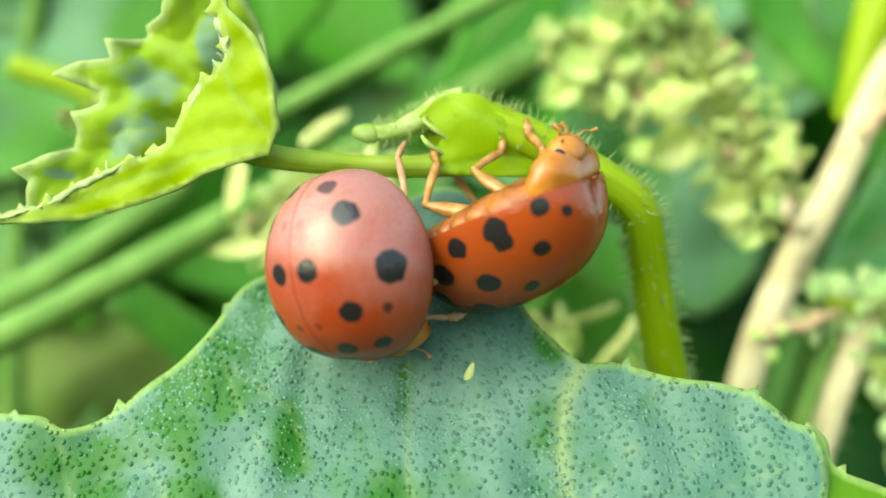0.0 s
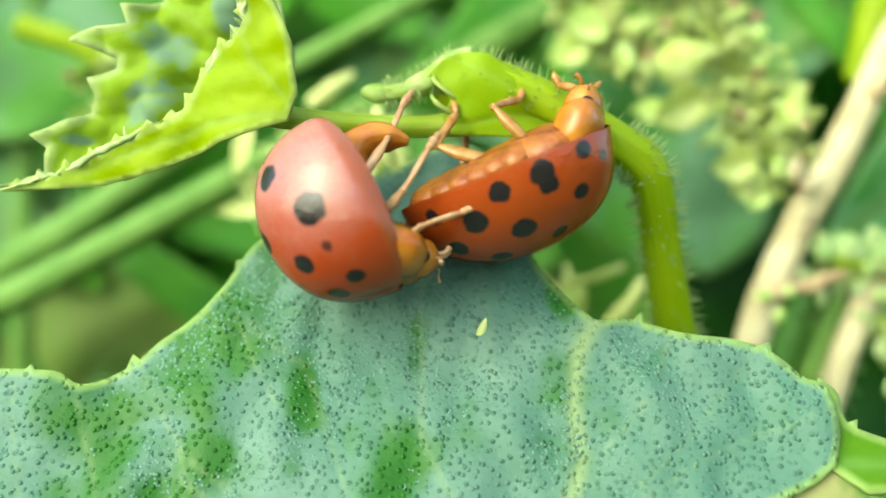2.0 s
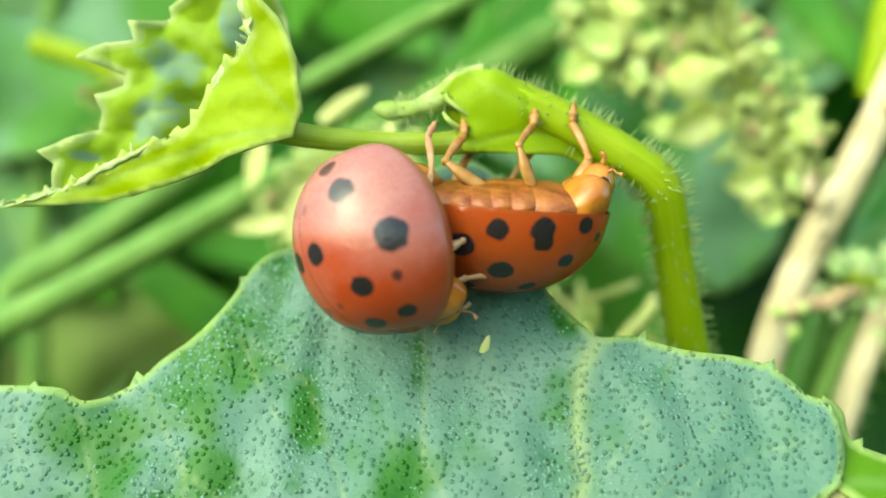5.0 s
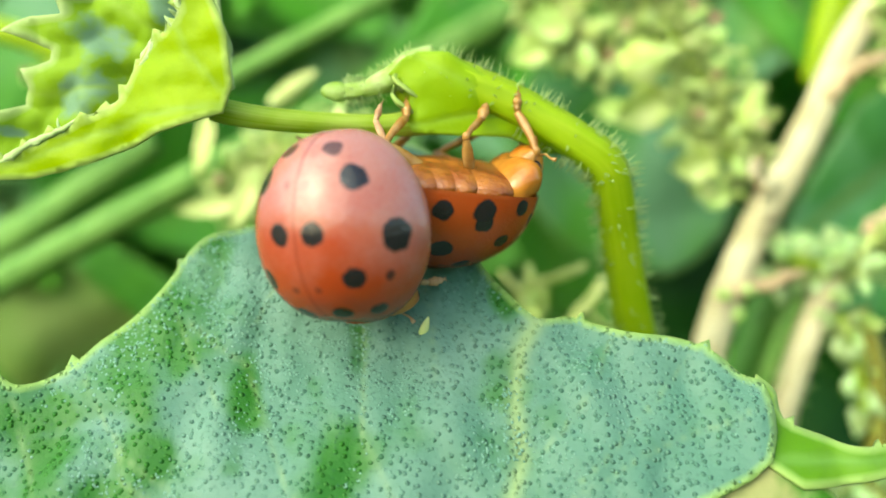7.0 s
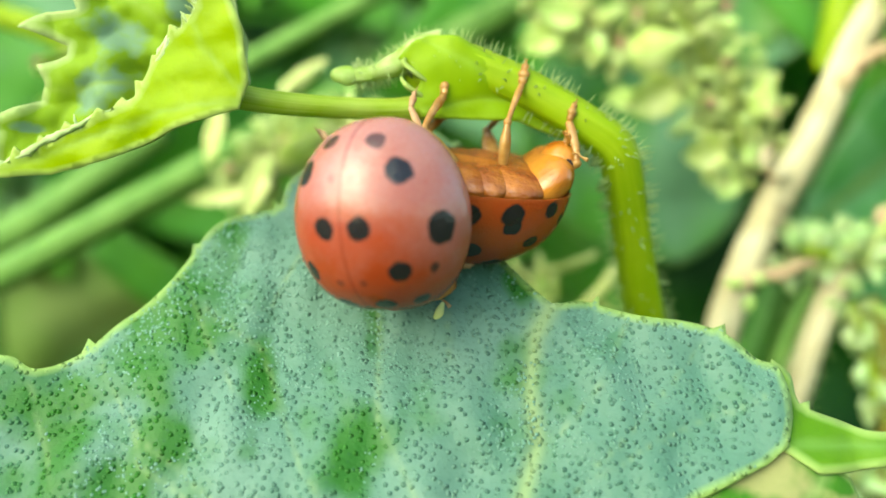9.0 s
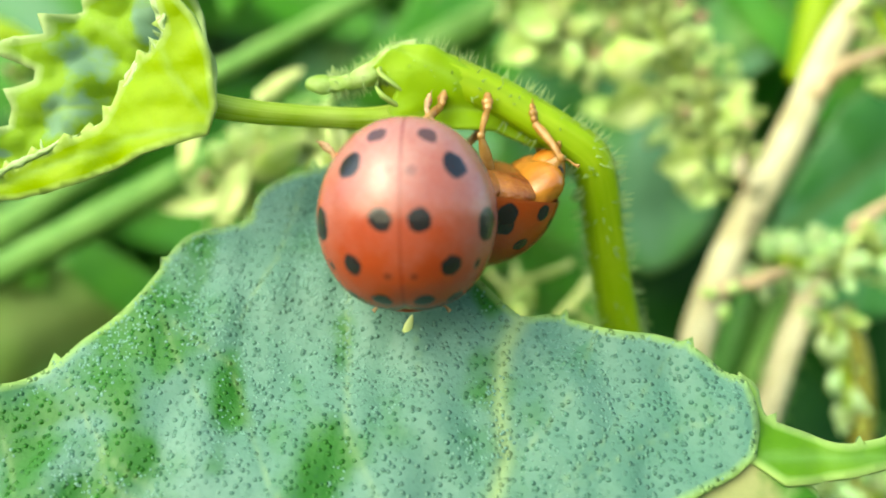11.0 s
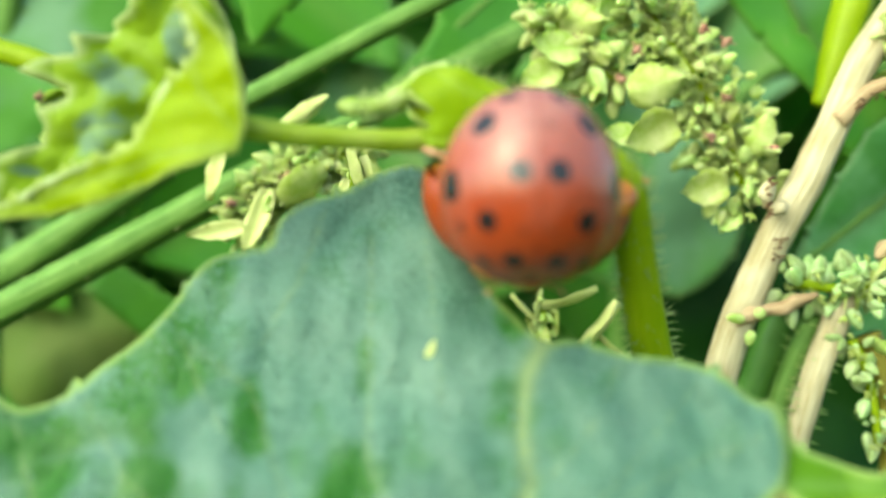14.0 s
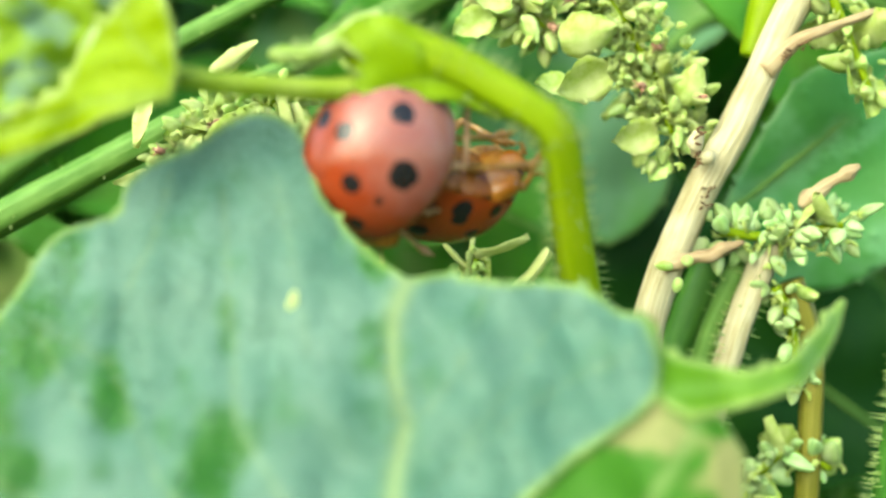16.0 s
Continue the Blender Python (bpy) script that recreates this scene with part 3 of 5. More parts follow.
LEAF_EDGE = [(-21.5, -4.1), (-18.87, -3.50), (-16.73, -3.43), (-15.28, -3.48), (-14.40, -3.83), (-13.20, -3.45), (-12.35, -2.73), (-10.95, -1.56), (-9.61, 0.38), (-8.30, 0.79), (-7.57, 1.03), (-7.31, 1.88), (-6.47, 2.43), (-5.38, 2.82), (-4.28, 3.42), (-3.23, 3.69),
             (-2.31, 3.36), (-1.54, 2.41), (-1.28, 0.79), (-0.34, -0.62), (0.82, -1.73), (1.15, -1.93), (2.02, -1.90), (3.74, -2.27), (5.95, -2.68), (7.04, -3.50), (7.64, -3.74), (7.82, -4.37)]
LEAF_LOW = [(7.82, -5.05), (7.63, -5.79), (7.01, -6.29), (5.71, -6.87), (4.53, -7.39), (3.19, -8.2), (2.2, -11.04), (-21.5, -11.04)]
LOBE_EDGE = [(7.55, -3.55), (7.99, -3.98), (8.03, -4.52), (8.33, -4.87), (9.16, -5.20), (10.22, -5.49), (11.21, -5.47), (12.20, -5.20), (13.30, -4.72), (14.40, -4.20)]
LOBE_LOW = [(14.50, -4.36), (14.05, -4.95), (13.10, -5.70), (11.90, -6.16), (10.41, -6.36), (9.40, -6.50), (8.40, -6.50), (7.30, -5.80), (7.10, -4.82)]
FOLD = [(6.90, -5.30), (7.73, -5.60), (8.60, -6.20), (9.30, -6.70), (9.70, -7.60), (9.30, -9.20), (7.74, -11.2), (1.80, -11.2), (2.9, -8.3), (4.50, -7.2), (5.60, -6.70), (6.50, -6.10)]
leaf_veins = [([(1.06, -1.98), (0.53, -2.89), (0.32, -4.32), (0.50, -5.81), (0.09, -7.23), (-0.36, -9.83)], 1.7), ([(-4.41, 1.31), (-4.21, -1.39), (-4.14, -3.38), (-4.08, -5.23), (-2.90, -7.23), (-1.25, -9.83)], 0.5),
              ([(-9.63, -2.07), (-7.70, -3.38), (-7.32, -4.32), (-6.13, -6.53), (-4.05, -8.57)], 0.4), ([(7.99, -4.16), (6.20, -4.93), (4.33, -5.52), (1.84, -6.81), (0.09, -8.30)], 0.25),
              ([(-11.21, -5.23), (-10.79, -6.39), (-8.29, -7.91)], 0.5), ([(-5.89, 2.27), (-6.55, -0.16), (-7.55, -2.07)], 0.4),
              ([(-12.5, -3.7), (-11.6, -5.0), (-10.2, -6.2), (-8.0, -7.6)], 0.35), ([(-10.4, -1.3), (-9.4, -3.0), (-8.2, -4.6)], 0.3), ([(-2.6, 1.6), (-2.3, -0.8), (-2.0, -3.6)], 0.3),
              ([(3.4, -2.4), (2.6, -4.0), (1.2, -5.6)], 0.3), ([(5.6, -3.0), (4.4, -4.4), (2.2, -6.3)], 0.25), ([(-14.6, -4.2), (-14.0, -5.6), (-13.0, -7.2)], 0.3), ([(-16.5, -3.8), (-16.2, -5.4), (-15.4, -7.4)], 0.3)]
bm = blade(toothed(LEAF_EDGE, 3.4, 0.24, 0.2, 4) + LEAF_LOW, leaf_lean, 0.17, leaf_veins, 0.15, 0.07,
           [((-13.6, -4.6), 1.5, 0.8), ((-12.0, -3.9), 1.3, 0.9), ((-10.6, -2.6), 1.5, 1.0), ((-9.4, -0.9), 1.3, 0.9), ((-7.76, -4.16), 0.5, 1.0), ((-4.72, -6.25), 0.9, 1.2),
            ((-4.35, -2.89), 0.35, 0.8), ((-0.15, -3.38), 0.7, 1.0), ((0.46, -1.22), 0.6, 0.6), ((-12.8, -7.6), 2.4, 2.0), ((-10.6, -6.2), 1.2, 1.0)])
thicken(part("blade", bm, GLAUCOUS, broad_leaf), 0.18)
bm = blade(toothed(LOBE_EDGE, 2.6, 0.22, 0.18, 6) + LOBE_LOW, lambda x, z: leaf_lean(x, z) + 0.14 - 0.10 * max(0.0, x - 9.0), 0.17, [([(7.87, -5.81), (9.96, -5.89), (11.89, -5.93), (14.22, -4.50)], 0.7)], 0.2, 0.08)
thicken(part("curled_lobe", bm, LOBE, broad_leaf, "bright green curled lobe"), 0.18)
bm = blade(FOLD[::-1], lambda x, z: leaf_lean(x, z) + 0.3, 0.2, [([(8.6, -6.6), (7.2, -8.0), (4.6, -10.4)], 0.8)], 0.2, 0.08, [((4.6, -8.4), 2.6, 1.5), ((7.0, -10.0), 1.8, 1.8), ((8.9, -6.6), 0.8, 0.6)])
thicken(part("folded_base", bm, FOLD_LEAF, broad_leaf, "green fold of the leaf fading to dry beige"), 0.18)
warts(broad_leaf, toothed(LEAF_EDGE, 3.4, 0.24, 0.2, 4) + LEAF_LOW, leaf_lean, 9500, 17)
bm = bmesh.new()
foot = (-0.64, -10.98)
tube(bm, [(foot[0], leaf_lean(*foot) + 0.3, foot[1] + 1.5), (foot[0], leaf_lean(*foot) + 0.4, foot[1] - 3), (foot[0] + 3, 2, -45), (foot[0] + 8, 30, -160)], (0.5, 0.7, 0.9, 1.2), 30, 12)
part("leaf_stalk", bm, LIME_STEM, broad_leaf)
bm = bmesh.new()
q = Vector((*(-2.36, -2.15), 0))
ball(bm, (q.x, leaf_lean(q.x, q.y) - 0.24, q.y), (0.40, 0.11, 0.19), toward((0.35, 0, 1)), 10, 6, 0.5)
part("fleck", bm, CREAM, broad_leaf, "tiny pale yellow fleck stuck to the leaf")


# ---- the hooked young shoot that the beetles hang from
shoot = thing("plant_shoot", "hooked lime-green young plant shoot with fine pale hairs", "plant shoot")
bm = bmesh.new()
HOOK = [(9, 30, -160), (8.6, 14, -60), (7.6, 10, -16), (6.90, 8.00, -6.68), (6.00, 6.00, -3.57), (5.40, 4.60, -1.36), (5.01, 3.60, 0.24), (4.74, 2.90, 1.37),
        (4.40, 2.50, 2.18), (3.52, 2.30, 2.86), (1.59, 2.30, 3.99), (-0.18, 2.30, 4.71), (-1.20, 2.30, 5.02), (-1.90, 2.30, 4.98)]
HOOK_R = (1.2, 1.0, 0.80, 0.73, 0.68, 0.65, 0.63, 0.64, 0.66, 0.62, 0.64, 0.72, 0.64, 0.4)
hook_line = tube(bm, HOOK, HOOK_R, 120, 20, ribs=0.06, rib_count=5)
part("stem", bm, LIME_STEM, shoot)
bm = bmesh.new()
STUB = [(-1.06, 2.30, 5.31), (-1.73, 2.20, 5.24), (-2.38, 2.10, 4.84), (-3.09, 2.10, 4.53), (-3.80, 2.10, 4.40)]
stub_line = tube(bm, STUB, (0.55, 0.50, 0.38, 0.30, 0.26), 24, 14, ribs=0.08, wobble=0.25)
ball(bm, (-4.10, 2.10, 4.43), (0.46, 0.30, 0.34), toward((-1, 0, 0.2)), 18, 12, 0.3)
for v in bm.verts:
    v.co += Vector((0.3, 0.2, 0.3)) * 0.35 * noise.noise(v.co * 2.2)
part("side_bud", bm, SIDE_BUD, shoot, "curled pale side bud")
bm = bmesh.new()
PETIOLE = [(-7.59, 0.40, 3.72), (-6.87, 0.50, 3.56), (-5.76, 0.80, 3.42), (-4.15, 1.40, 3.36), (-2.47, 2.00, 3.36), (-0.72, 2.30, 3.58)]
pet_line = tube(bm, PETIOLE, (0.36, 0.36, 0.34, 0.32, 0.34, 0.45), 30, 14, ribs=0.08)
part("petiole", bm, BUD_STEM, shoot)
bm = bmesh.new()
tube(bm, [(-1.29, 1.80, 4.07), (-1.87, 1.40, 4.45), (-2.23, 1.60, 4.82), (-1.72, 1.80, 4.94)], (0.08, 0.09, 0.08, 0.03), 14, 10, wobble=0.7)
tube(bm, [(-1.63, 1.70, 3.71), (-2.10, 1.40, 4.02), (-2.31, 1.50, 4.29)], (0.1, 0.1, 0.03), 10, 10, wobble=0.5)
part("leaflet", bm, LIME, shoot, "tiny curled leaflet")
bm = bmesh.new()
ball(bm, (-0.77, 2.35, 4.31), (1.55, 0.5, 0.8), toward((1, 0, -0.25)), 24, 14)
for v in bm.verts:
    v.co += Vector((0, 0.25, 0.3)) * noise.noise(v.co * 0.9)
part("node", bm, LIME_STEM, shoot, "swollen lime-green node")
LAMINA = [(-2.39, 4.95), (-2.01, 5.37), (-1.54, 5.62), (-0.58, 5.55), (0.20, 5.07), (1.16, 4.45), (2.39, 3.58), (3.62, 2.50), (2.56, 2.50), (1.34, 2.98),
          (-0.76, 3.05), (-1.63, 3.08), (-1.94, 3.57), (-1.66, 4.23), (-1.98, 4.64)]
bm = blade(LAMINA[::-1], lambda x, z: 1.75 + 0.1 * max(0.0, x + 1.5) ** 1.5 - 0.3 * math.exp(-((x + 0.2) / 1.2) ** 2 - ((z - 4.6) / 0.7) ** 2) + 0.2 * noise.noise(Vector((x * 1.1, z * 1.1, 2.4))), 0.14,
           [([(-1.63, 5.44), (-0.23, 4.75), (1.86, 3.46)], 0.8), ([(-1.81, 3.27), (0.11, 3.71), (1.86, 3.46)], 0.8)], 0.12, 0.08)
thicken(part("stipule", bm, LAMINA_GREEN, shoot, "small folded lime leaf at the node"), 0.14)
bm = bmesh.new()
rng = random.Random(5)
for line, radii, count, size in ((hook_line, HOOK_R, 1700, 0.48), (stub_line, (0.5, 0.5, 0.38, 0.3, 0.3), 420, 0.34), (pet_line, (0.3, 0.26, 0.26, 0.3, 0.4), 60, 0.22)):
    for _ in range(count):
        k = rng.uniform(0.22 * len(line) if count > 300 else 0, len(line) - 1.01)
        i = int(k)
        c = line[i].lerp(line[i + 1], k - i)
        d = (line[i + 1] - line[i]).normalized()
        o = Vector((rng.gauss(0, 1), rng.gauss(0, 1), rng.gauss(0, 1)))
        o = (o - d * o.dot(d)).normalized()
        if o.y < -0.3 and rng.random() < 0.85:
            continue
        r = table(radii, k / (len(line) - 1))
        s = size * rng.uniform(0.4, 1.1)
        spike(bm, c + o * r * 0.93, c + o * (r + s) + d * rng.uniform(-0.15, 0.15), 0.026, rng.uniform(-0.05, 0.05))
tagged(part("hairs", bm, HAIR, shoot), kind="stuff")

young_leaf = tagged(new("young_leaf"), "folded lime-green young leaf with sharp pale teeth")
young_leaf.empty_display_size = 0.001
young_leaf.parent = shoot


def front_fold(x, z):
    return 0.2 - 0.9 * math.exp(-((x + 6.2) / 2.2) ** 2) - 0.35 * noise.noise(Vector((x * 0.5, z * 0.5, 3.3))) - 0.16 * noise.noise(Vector((x * 1.3, z * 1.3, 6.3))) - 0.05 * noise.noise(Vector((x * 3.2, z * 3.2, 2.3)))


def back_fold(x, z):
    return 1.6 + 0.12 * (x + 8) - 0.6 * noise.noise(Vector((x * 0.9, z * 0.9, 8.1))) + 0.25 * math.sin(x * 1.7 + z) - 0.14 * noise.noise(Vector((x * 2.3, z * 2.3, 5.5)))


FRONT = [(-8.08, 9.42), (-7.91, 8.23), (-7.39, 6.69), (-7.30, 5.84), (-8.24, 5.09), (-8.67, 4.42), (-9.27, 3.40), (-10.31, 2.95), (-11.96, 2.14), (-13.45, 1.50), (-15.07, 1.06)][::-1]
FRONT_LOW = [(-14.68, 1.04), (-11.87, 1.20), (-10.13, 1.62), (-7.89, 2.49), (-6.01, 3.04), (-5.71, 3.80), (-5.85, 5.32), (-6.36, 6.51), (-7.22, 7.37), (-7.57, 9.41)]
bm = blade(toothed(FRONT, 0.8, 0.26, 0.3, 9) + FRONT_LOW[::-1], front_fold, 0.16, [([(-5.76, 3.29), (-8.41, 2.97), (-12.22, 1.72), (-14.68, 1.12)], 1.0), ([(-5.93, 3.63), (-7.04, 4.82), (-7.56, 6.36)], 0.8)], 0.12, 0.05)
thicken(part("front_lobe", bm, LIME, young_leaf), 0.14)
bm = bmesh.new()
ledge = [(x, front_fold(x, z) - 0.02, z) for x, z in FRONT]
tube(bm, ledge, (0.03, 0.05, 0.15, 0.04, 0.05, 0.17, 0.05, 0.13, 0.05, 0.03), 110, 12, wobble=0.9)
frill_rng = random.Random(23)
for p in spline(ledge, 46):
    if noise.noise(p * 0.8) > 0.02:
        d = Vector((frill_rng.uniform(-0.9, 0.2), frill_rng.uniform(-0.6, 0.1), frill_rng.uniform(0.2, 1.0)))
        ball(bm, p + d * 0.12, (frill_rng.uniform(0.14, 0.34), 0.07, frill_rng.uniform(0.08, 0.17)), toward(d), 10, 7, 0.7)
for v in bm.verts:
    v.co += Vector((noise.noise(v.co * 3.1), noise.noise(v.co * 2.7 + Vector((4, 1, 2))), noise.noise(v.co * 2.9 + Vector((1, 7, 3))))) * 0.10
part("rolled_edge", bm, FRILL, young_leaf, "pale frilled leaf edge")
BACK = [(-15.43, 1.18), (-13.77, 1.72), (-13.68, 2.35), (-14.14, 2.76), (-12.58, 3.51), (-12.39, 4.04), (-12.64, 4.53), (-11.61, 4.84), (-11.57, 5.15), (-13.08, 5.71), (-12.22, 6.16), (-11.30, 6.22), (-11.51, 6.80), (-10.39, 7.03), (-10.41, 7.47), (-9.67, 7.69), (-9.49, 8.40), (-9.22, 9.56)]
BACK_LOW = [(-7.77, 9.53), (-6.68, 6.84), (-6.14, 3.99), (-8.48, 2.94), (-12.84, 1.53)]
bm = blade(BACK + BACK_LOW, back_fold, 0.16, [([(-6.32, 3.82), (-9.20, 4.02), (-12.30, 3.86)], 0.8), ([(-6.68, 4.35), (-8.66, 5.97), (-10.30, 6.89)], 0.8)], 0.12, 0.05,
           [((-9.90, 5.36), 0.95, 0.8), ((-10.66, 3.76), 0.8, 0.7), ((-8.31, 6.95), 0.5, 0.9), ((-12.85, 2.65), 0.7, 0.25)])
thicken(part("back_lobe", bm, LIME_IN, young_leaf), 0.14)

# ---- plants behind (one static tangle)
def stalk(name, label, pts, radii, material, n=40, ribs=0.05, category="stem", sides=16, wobble=0.06, hairs=0, hair_len=0.5):
    ob = thing(name, label, category)
    bm = bmesh.new()
    line = tube(bm, pts, radii, n, sides, ribs=ribs, rib_count=6, wobble=wobble)
    part("stalk", bm, material, ob)
    low = min(pts, key=lambda p: p[2])
    if low in (pts[0], pts[-1]) and low[2] < -2:
        rad = radii[0] if low == pts[0] else radii[-1]
        bm = bmesh.new()
        tube(bm, [low, (low[0] * 1.15, low[1] + 2, low[2] - 12), (low[0] * 1.4, low[1] + 8, -80), (low[0] * 1.5, low[1] + 12, -160.5)], (rad, rad * 1.05, rad * 1.3, rad * 1.6), 30, sides)
        part("stalk_base", bm, material, ob)
    if hairs:
        bm = bmesh.new()
        rng = random.Random(hairs)
        for _ in range(hairs):
            i = rng.randrange(n)
            d = (line[i + 1] - line[i]).normalized()
            o = Vector((rng.gauss(0, 1), rng.gauss(0, 1), rng.gauss(0, 1)))
            o = (o - d * o.dot(d)).normalized()
            if o.y < -0.3 and rng.random() < 0.85:
                continue
            r = table(radii, i / n)
            c = line[i].lerp(line[i + 1], rng.random())
            spike(bm, c + o * r * 0.9, c + o * (r + hair_len * rng.uniform(0.5, 1.1)), 0.05)
        tagged(part("hairs", bm, HAIR, ob), kind="stuff")
    return ob


straw = stalk("withered_plant", "pale straw-coloured dry stem with brown scars", [(20.54, 15.00, 13.78), (18.70, 15.00, 10.83), (16.85, 15.00, 8.13), (15.62, 15.00, 5.43), (14.45, 15.00, 2.97), (13.22, 15.00, 0.76), (12.06, 15.00, -1.70), (11.20, 15.00, -3.91), (10.59, 15.00, -6.36), (9.97, 15.00, -10.29)],
              (0.78, 0.74, 0.7, 0.7, 0.76, 0.74, 0.74, 0.74, 0.74, 0.74), STRAW)
bm = bmesh.new()
tube(bm, [(15.58, 14.50, 5.49), (16.84, 14.30, 6.68), (18.17, 14.00, 7.24), (20.10, 14.00, 7.96)], (0.42, 0.3, 0.22, 0.18), 20, 12, wobble=0.3)
part("side_branch", bm, DRY_TWIG, straw)
bm = bmesh.new()
tube(bm, [(11.35, 14.60, -2.95), (12.46, 14.20, -2.68), (13.61, 14.00, -2.26), (14.62, 14.00, -1.90)], (0.44, 0.26, 0.36, 0.08), 24, 12, wobble=1.0)
part("side_branch", bm, DRY_TWIG, straw)
bm = bmesh.new()
ball(bm, (11.65, 13.60, -3.72), (0.34, 0.28, 0.28), toward((-0.3, 0, -1)), 12, 8, 0.3)
ball(bm, (11.08, 13.70, -2.89), (0.4, 0.26, 0.24), toward((-1, 0, 0.1)), 12, 8, 0.2)
ball(bm, (12.06, 13.60, -2.67), (0.26, 0.22, 0.24), None, 12, 8)
part("bud", bm, BUD, straw, "round pale green bud")
bm = bmesh.new()
ball(bm, (12.39, 13.70, 2.35), (0.58, 0.4, 0.4), toward((0.2, 0, 1)), 12, 8, 0.2)
ball(bm, (12.89, 13.80, 1.74), (0.4, 0.36, 0.34), None, 12, 8)
for v in bm.verts:
    v.co += Vector((0.2, 0.2, 0.2)) * noise.noise(v.co * 2.6)
part("node", bm, STRAW, straw, "knobbly pale node")
for p in ((12.35, 13.10, 1.58), (12.44, 13.10, 2.62), (16.30, 13.80, 6.20), (17.14, 13.80, 6.53), (12.93, 14.00, -0.22), (13.15, 14.10, 0.27)):
    bm = bmesh.new()
    for k in range(7):
        ball(bm, Vector(p) + Vector((random.gauss(0, 0.17), 0.04, random.gauss(0, 0.17))), (random.uniform(0.06, 0.2), 0.05, random.uniform(0.03, 0.07)), toward((1, 0, random.uniform(-0.6, 1.2))), 8, 6)
    part("scar", bm, SCAR, straw, "brown scar")

bm = bmesh.new()
tube(bm, [(17.14, 14.20, -0.41), (17.77, 14.20, 0.22), (18.85, 14.00, 0.94), (19.62, 14.00, 1.37)], (0.12, 0.36, 0.26, 0.3, 0.1), 20, 12, wobble=0.8)
twig = thing("dry_twig", "pinkish straw-coloured twig among buds", "twig")
part("stalk", bm, DRY_TWIG, twig)
stalk("hairy_stem", "pale green stem bristling with fine hairs", [(16.19, 15.20, -1.95), (14.99, 15.00, -4.89), (14.35, 15.00, -6.85), (13.78, 15.00, -8.82), (13.17, 15.00, -11.28)], (0.62, 0.6, 0.6, 0.58, 0.58), STRAW, hairs=260)
stalk("green_stem", "green ribbed stem in shade", [(15.08, 16.00, -2.99), (13.95, 16.00, -5.50), (12.95, 16.00, -9.01), (12.45, 16.00, -11.52)], (0.5, 0.5, 0.5, 0.5), GREEN_STEM, hairs=90)
stalk("green_stem", "dark green ribbed stem in shade", [(14.28, 18.00, -3.11), (13.23, 18.00, -5.73), (12.19, 18.00, -8.87), (11.66, 18.00, -12.00)], (0.8, 0.8, 0.8, 0.8), DARK_STEM)
stalk("olive_stem", "olive brown stem with hanging buds", [(17.05, 15.00, -3.66), (17.71, 15.00, -5.38), (18.03, 15.00, -7.35), (18.03, 15.00, -10.29), (17.89, 15.00, -14.72)], (0.55, 0.55, 0.52, 0.5, 0.5), OLIVE_STEM)
stalk("bristly_stem", "dark green stem thick with pale bristles", [(22.19, 14.00, -6.33), (21.58, 13.50, -9.45), (21.33, 13.50, -11.90), (21.01, 13.50, -14.62)], (0.5, 0.8, 0.95, 1.0), DARK_STEM, hairs=420, hair_len=0.7)
stalk("slanting_stem", "long ridged green stem slanting upward", [(-24.19, 17.00, -4.07), (-20.09, 17.00, -2.02), (-15.48, 17.00, 0.41), (-11.12, 17.00, 2.72), (-6.83, 17.50, 5.07), (-2.22, 18.50, 7.69)], (0.74, 0.72, 0.70, 0.68, 0.52, 0.36), GREEN_STEM, ribs=0.1, hairs=70, hair_len=0.3)
stalk("slanting_stem", "long ridged green stem slanting upward", [(-12.91, 19.00, 6.03), (-9.98, 19.00, 7.50), (-5.98, 19.00, 9.58), (-1.71, 19.00, 11.77), (2.03, 19.00, 13.63)], (0.46, 0.48, 0.48, 0.48, 0.46), GREEN_STEM, ribs=0.1, hairs=70, hair_len=0.3)
stalk("slanting_stem", "pale green stem slanting upward", [(-24.60, 20.00, -2.15), (-20.79, 20.00, 0.03), (-18.07, 20.00, 1.93), (-14.80, 20.00, 4.11)], (0.85, 0.8, 0.75, 0.7), GREEN_STEM, ribs=0.1, hairs=70, hair_len=0.3)
stalk("slanting_stem", "pale green stem slanting upward", [(-2.66, 22.00, 7.66), (0.45, 22.00, 9.50), (3.28, 22.00, 11.05), (7.24, 22.00, 13.31)], (0.8, 0.8, 0.8, 0.8), GREEN_STEM, ribs=0.1, hairs=70, hair_len=0.3)
stalk("lime_stem", "bright lime stem above the dry stem", [(16.11, 18.00, 6.56), (16.76, 18.00, 8.66), (17.55, 18.00, 11.53), (18.20, 18.00, 14.67)], (0.5, 0.75, 0.9, 0.9), LIME_STEM, ribs=0.1)
stalk("lime_stem", "thin lime stem behind the young leaf", [(-22.14, 17.00, 9.25), (-19.83, 17.00, 8.53), (-18.30, 17.00, 7.71)], (0.55, 0.55, 0.4), LIME_STEM)


# ---- flower clusters: stalks with small buds and bracts
def bud_mesh(r, pinch, lobes):
    """A plump angled bud drawn to a point."""
    bm = bmesh.new()
    ball(bm, (0, 0, 0), r, None, 15, 9, pinch)
    for v in bm.verts:
        a = math.atan2(v.co.z, v.co.y)
        k = 1 + 0.16 * math.cos(lobes * a) + 0.12 * noise.noise(v.co * 2.4)
        v.co = Vector((v.co.x * (1 + 0.1 * noise.noise(v.co * 1.9)), v.co.y * k, v.co.z * k)) * MM
    for f in bm.faces:
        f.smooth = True
    me = bpy.data.meshes.new("bud")
    bm.to_mesh(me)
    bm.free()
    return me


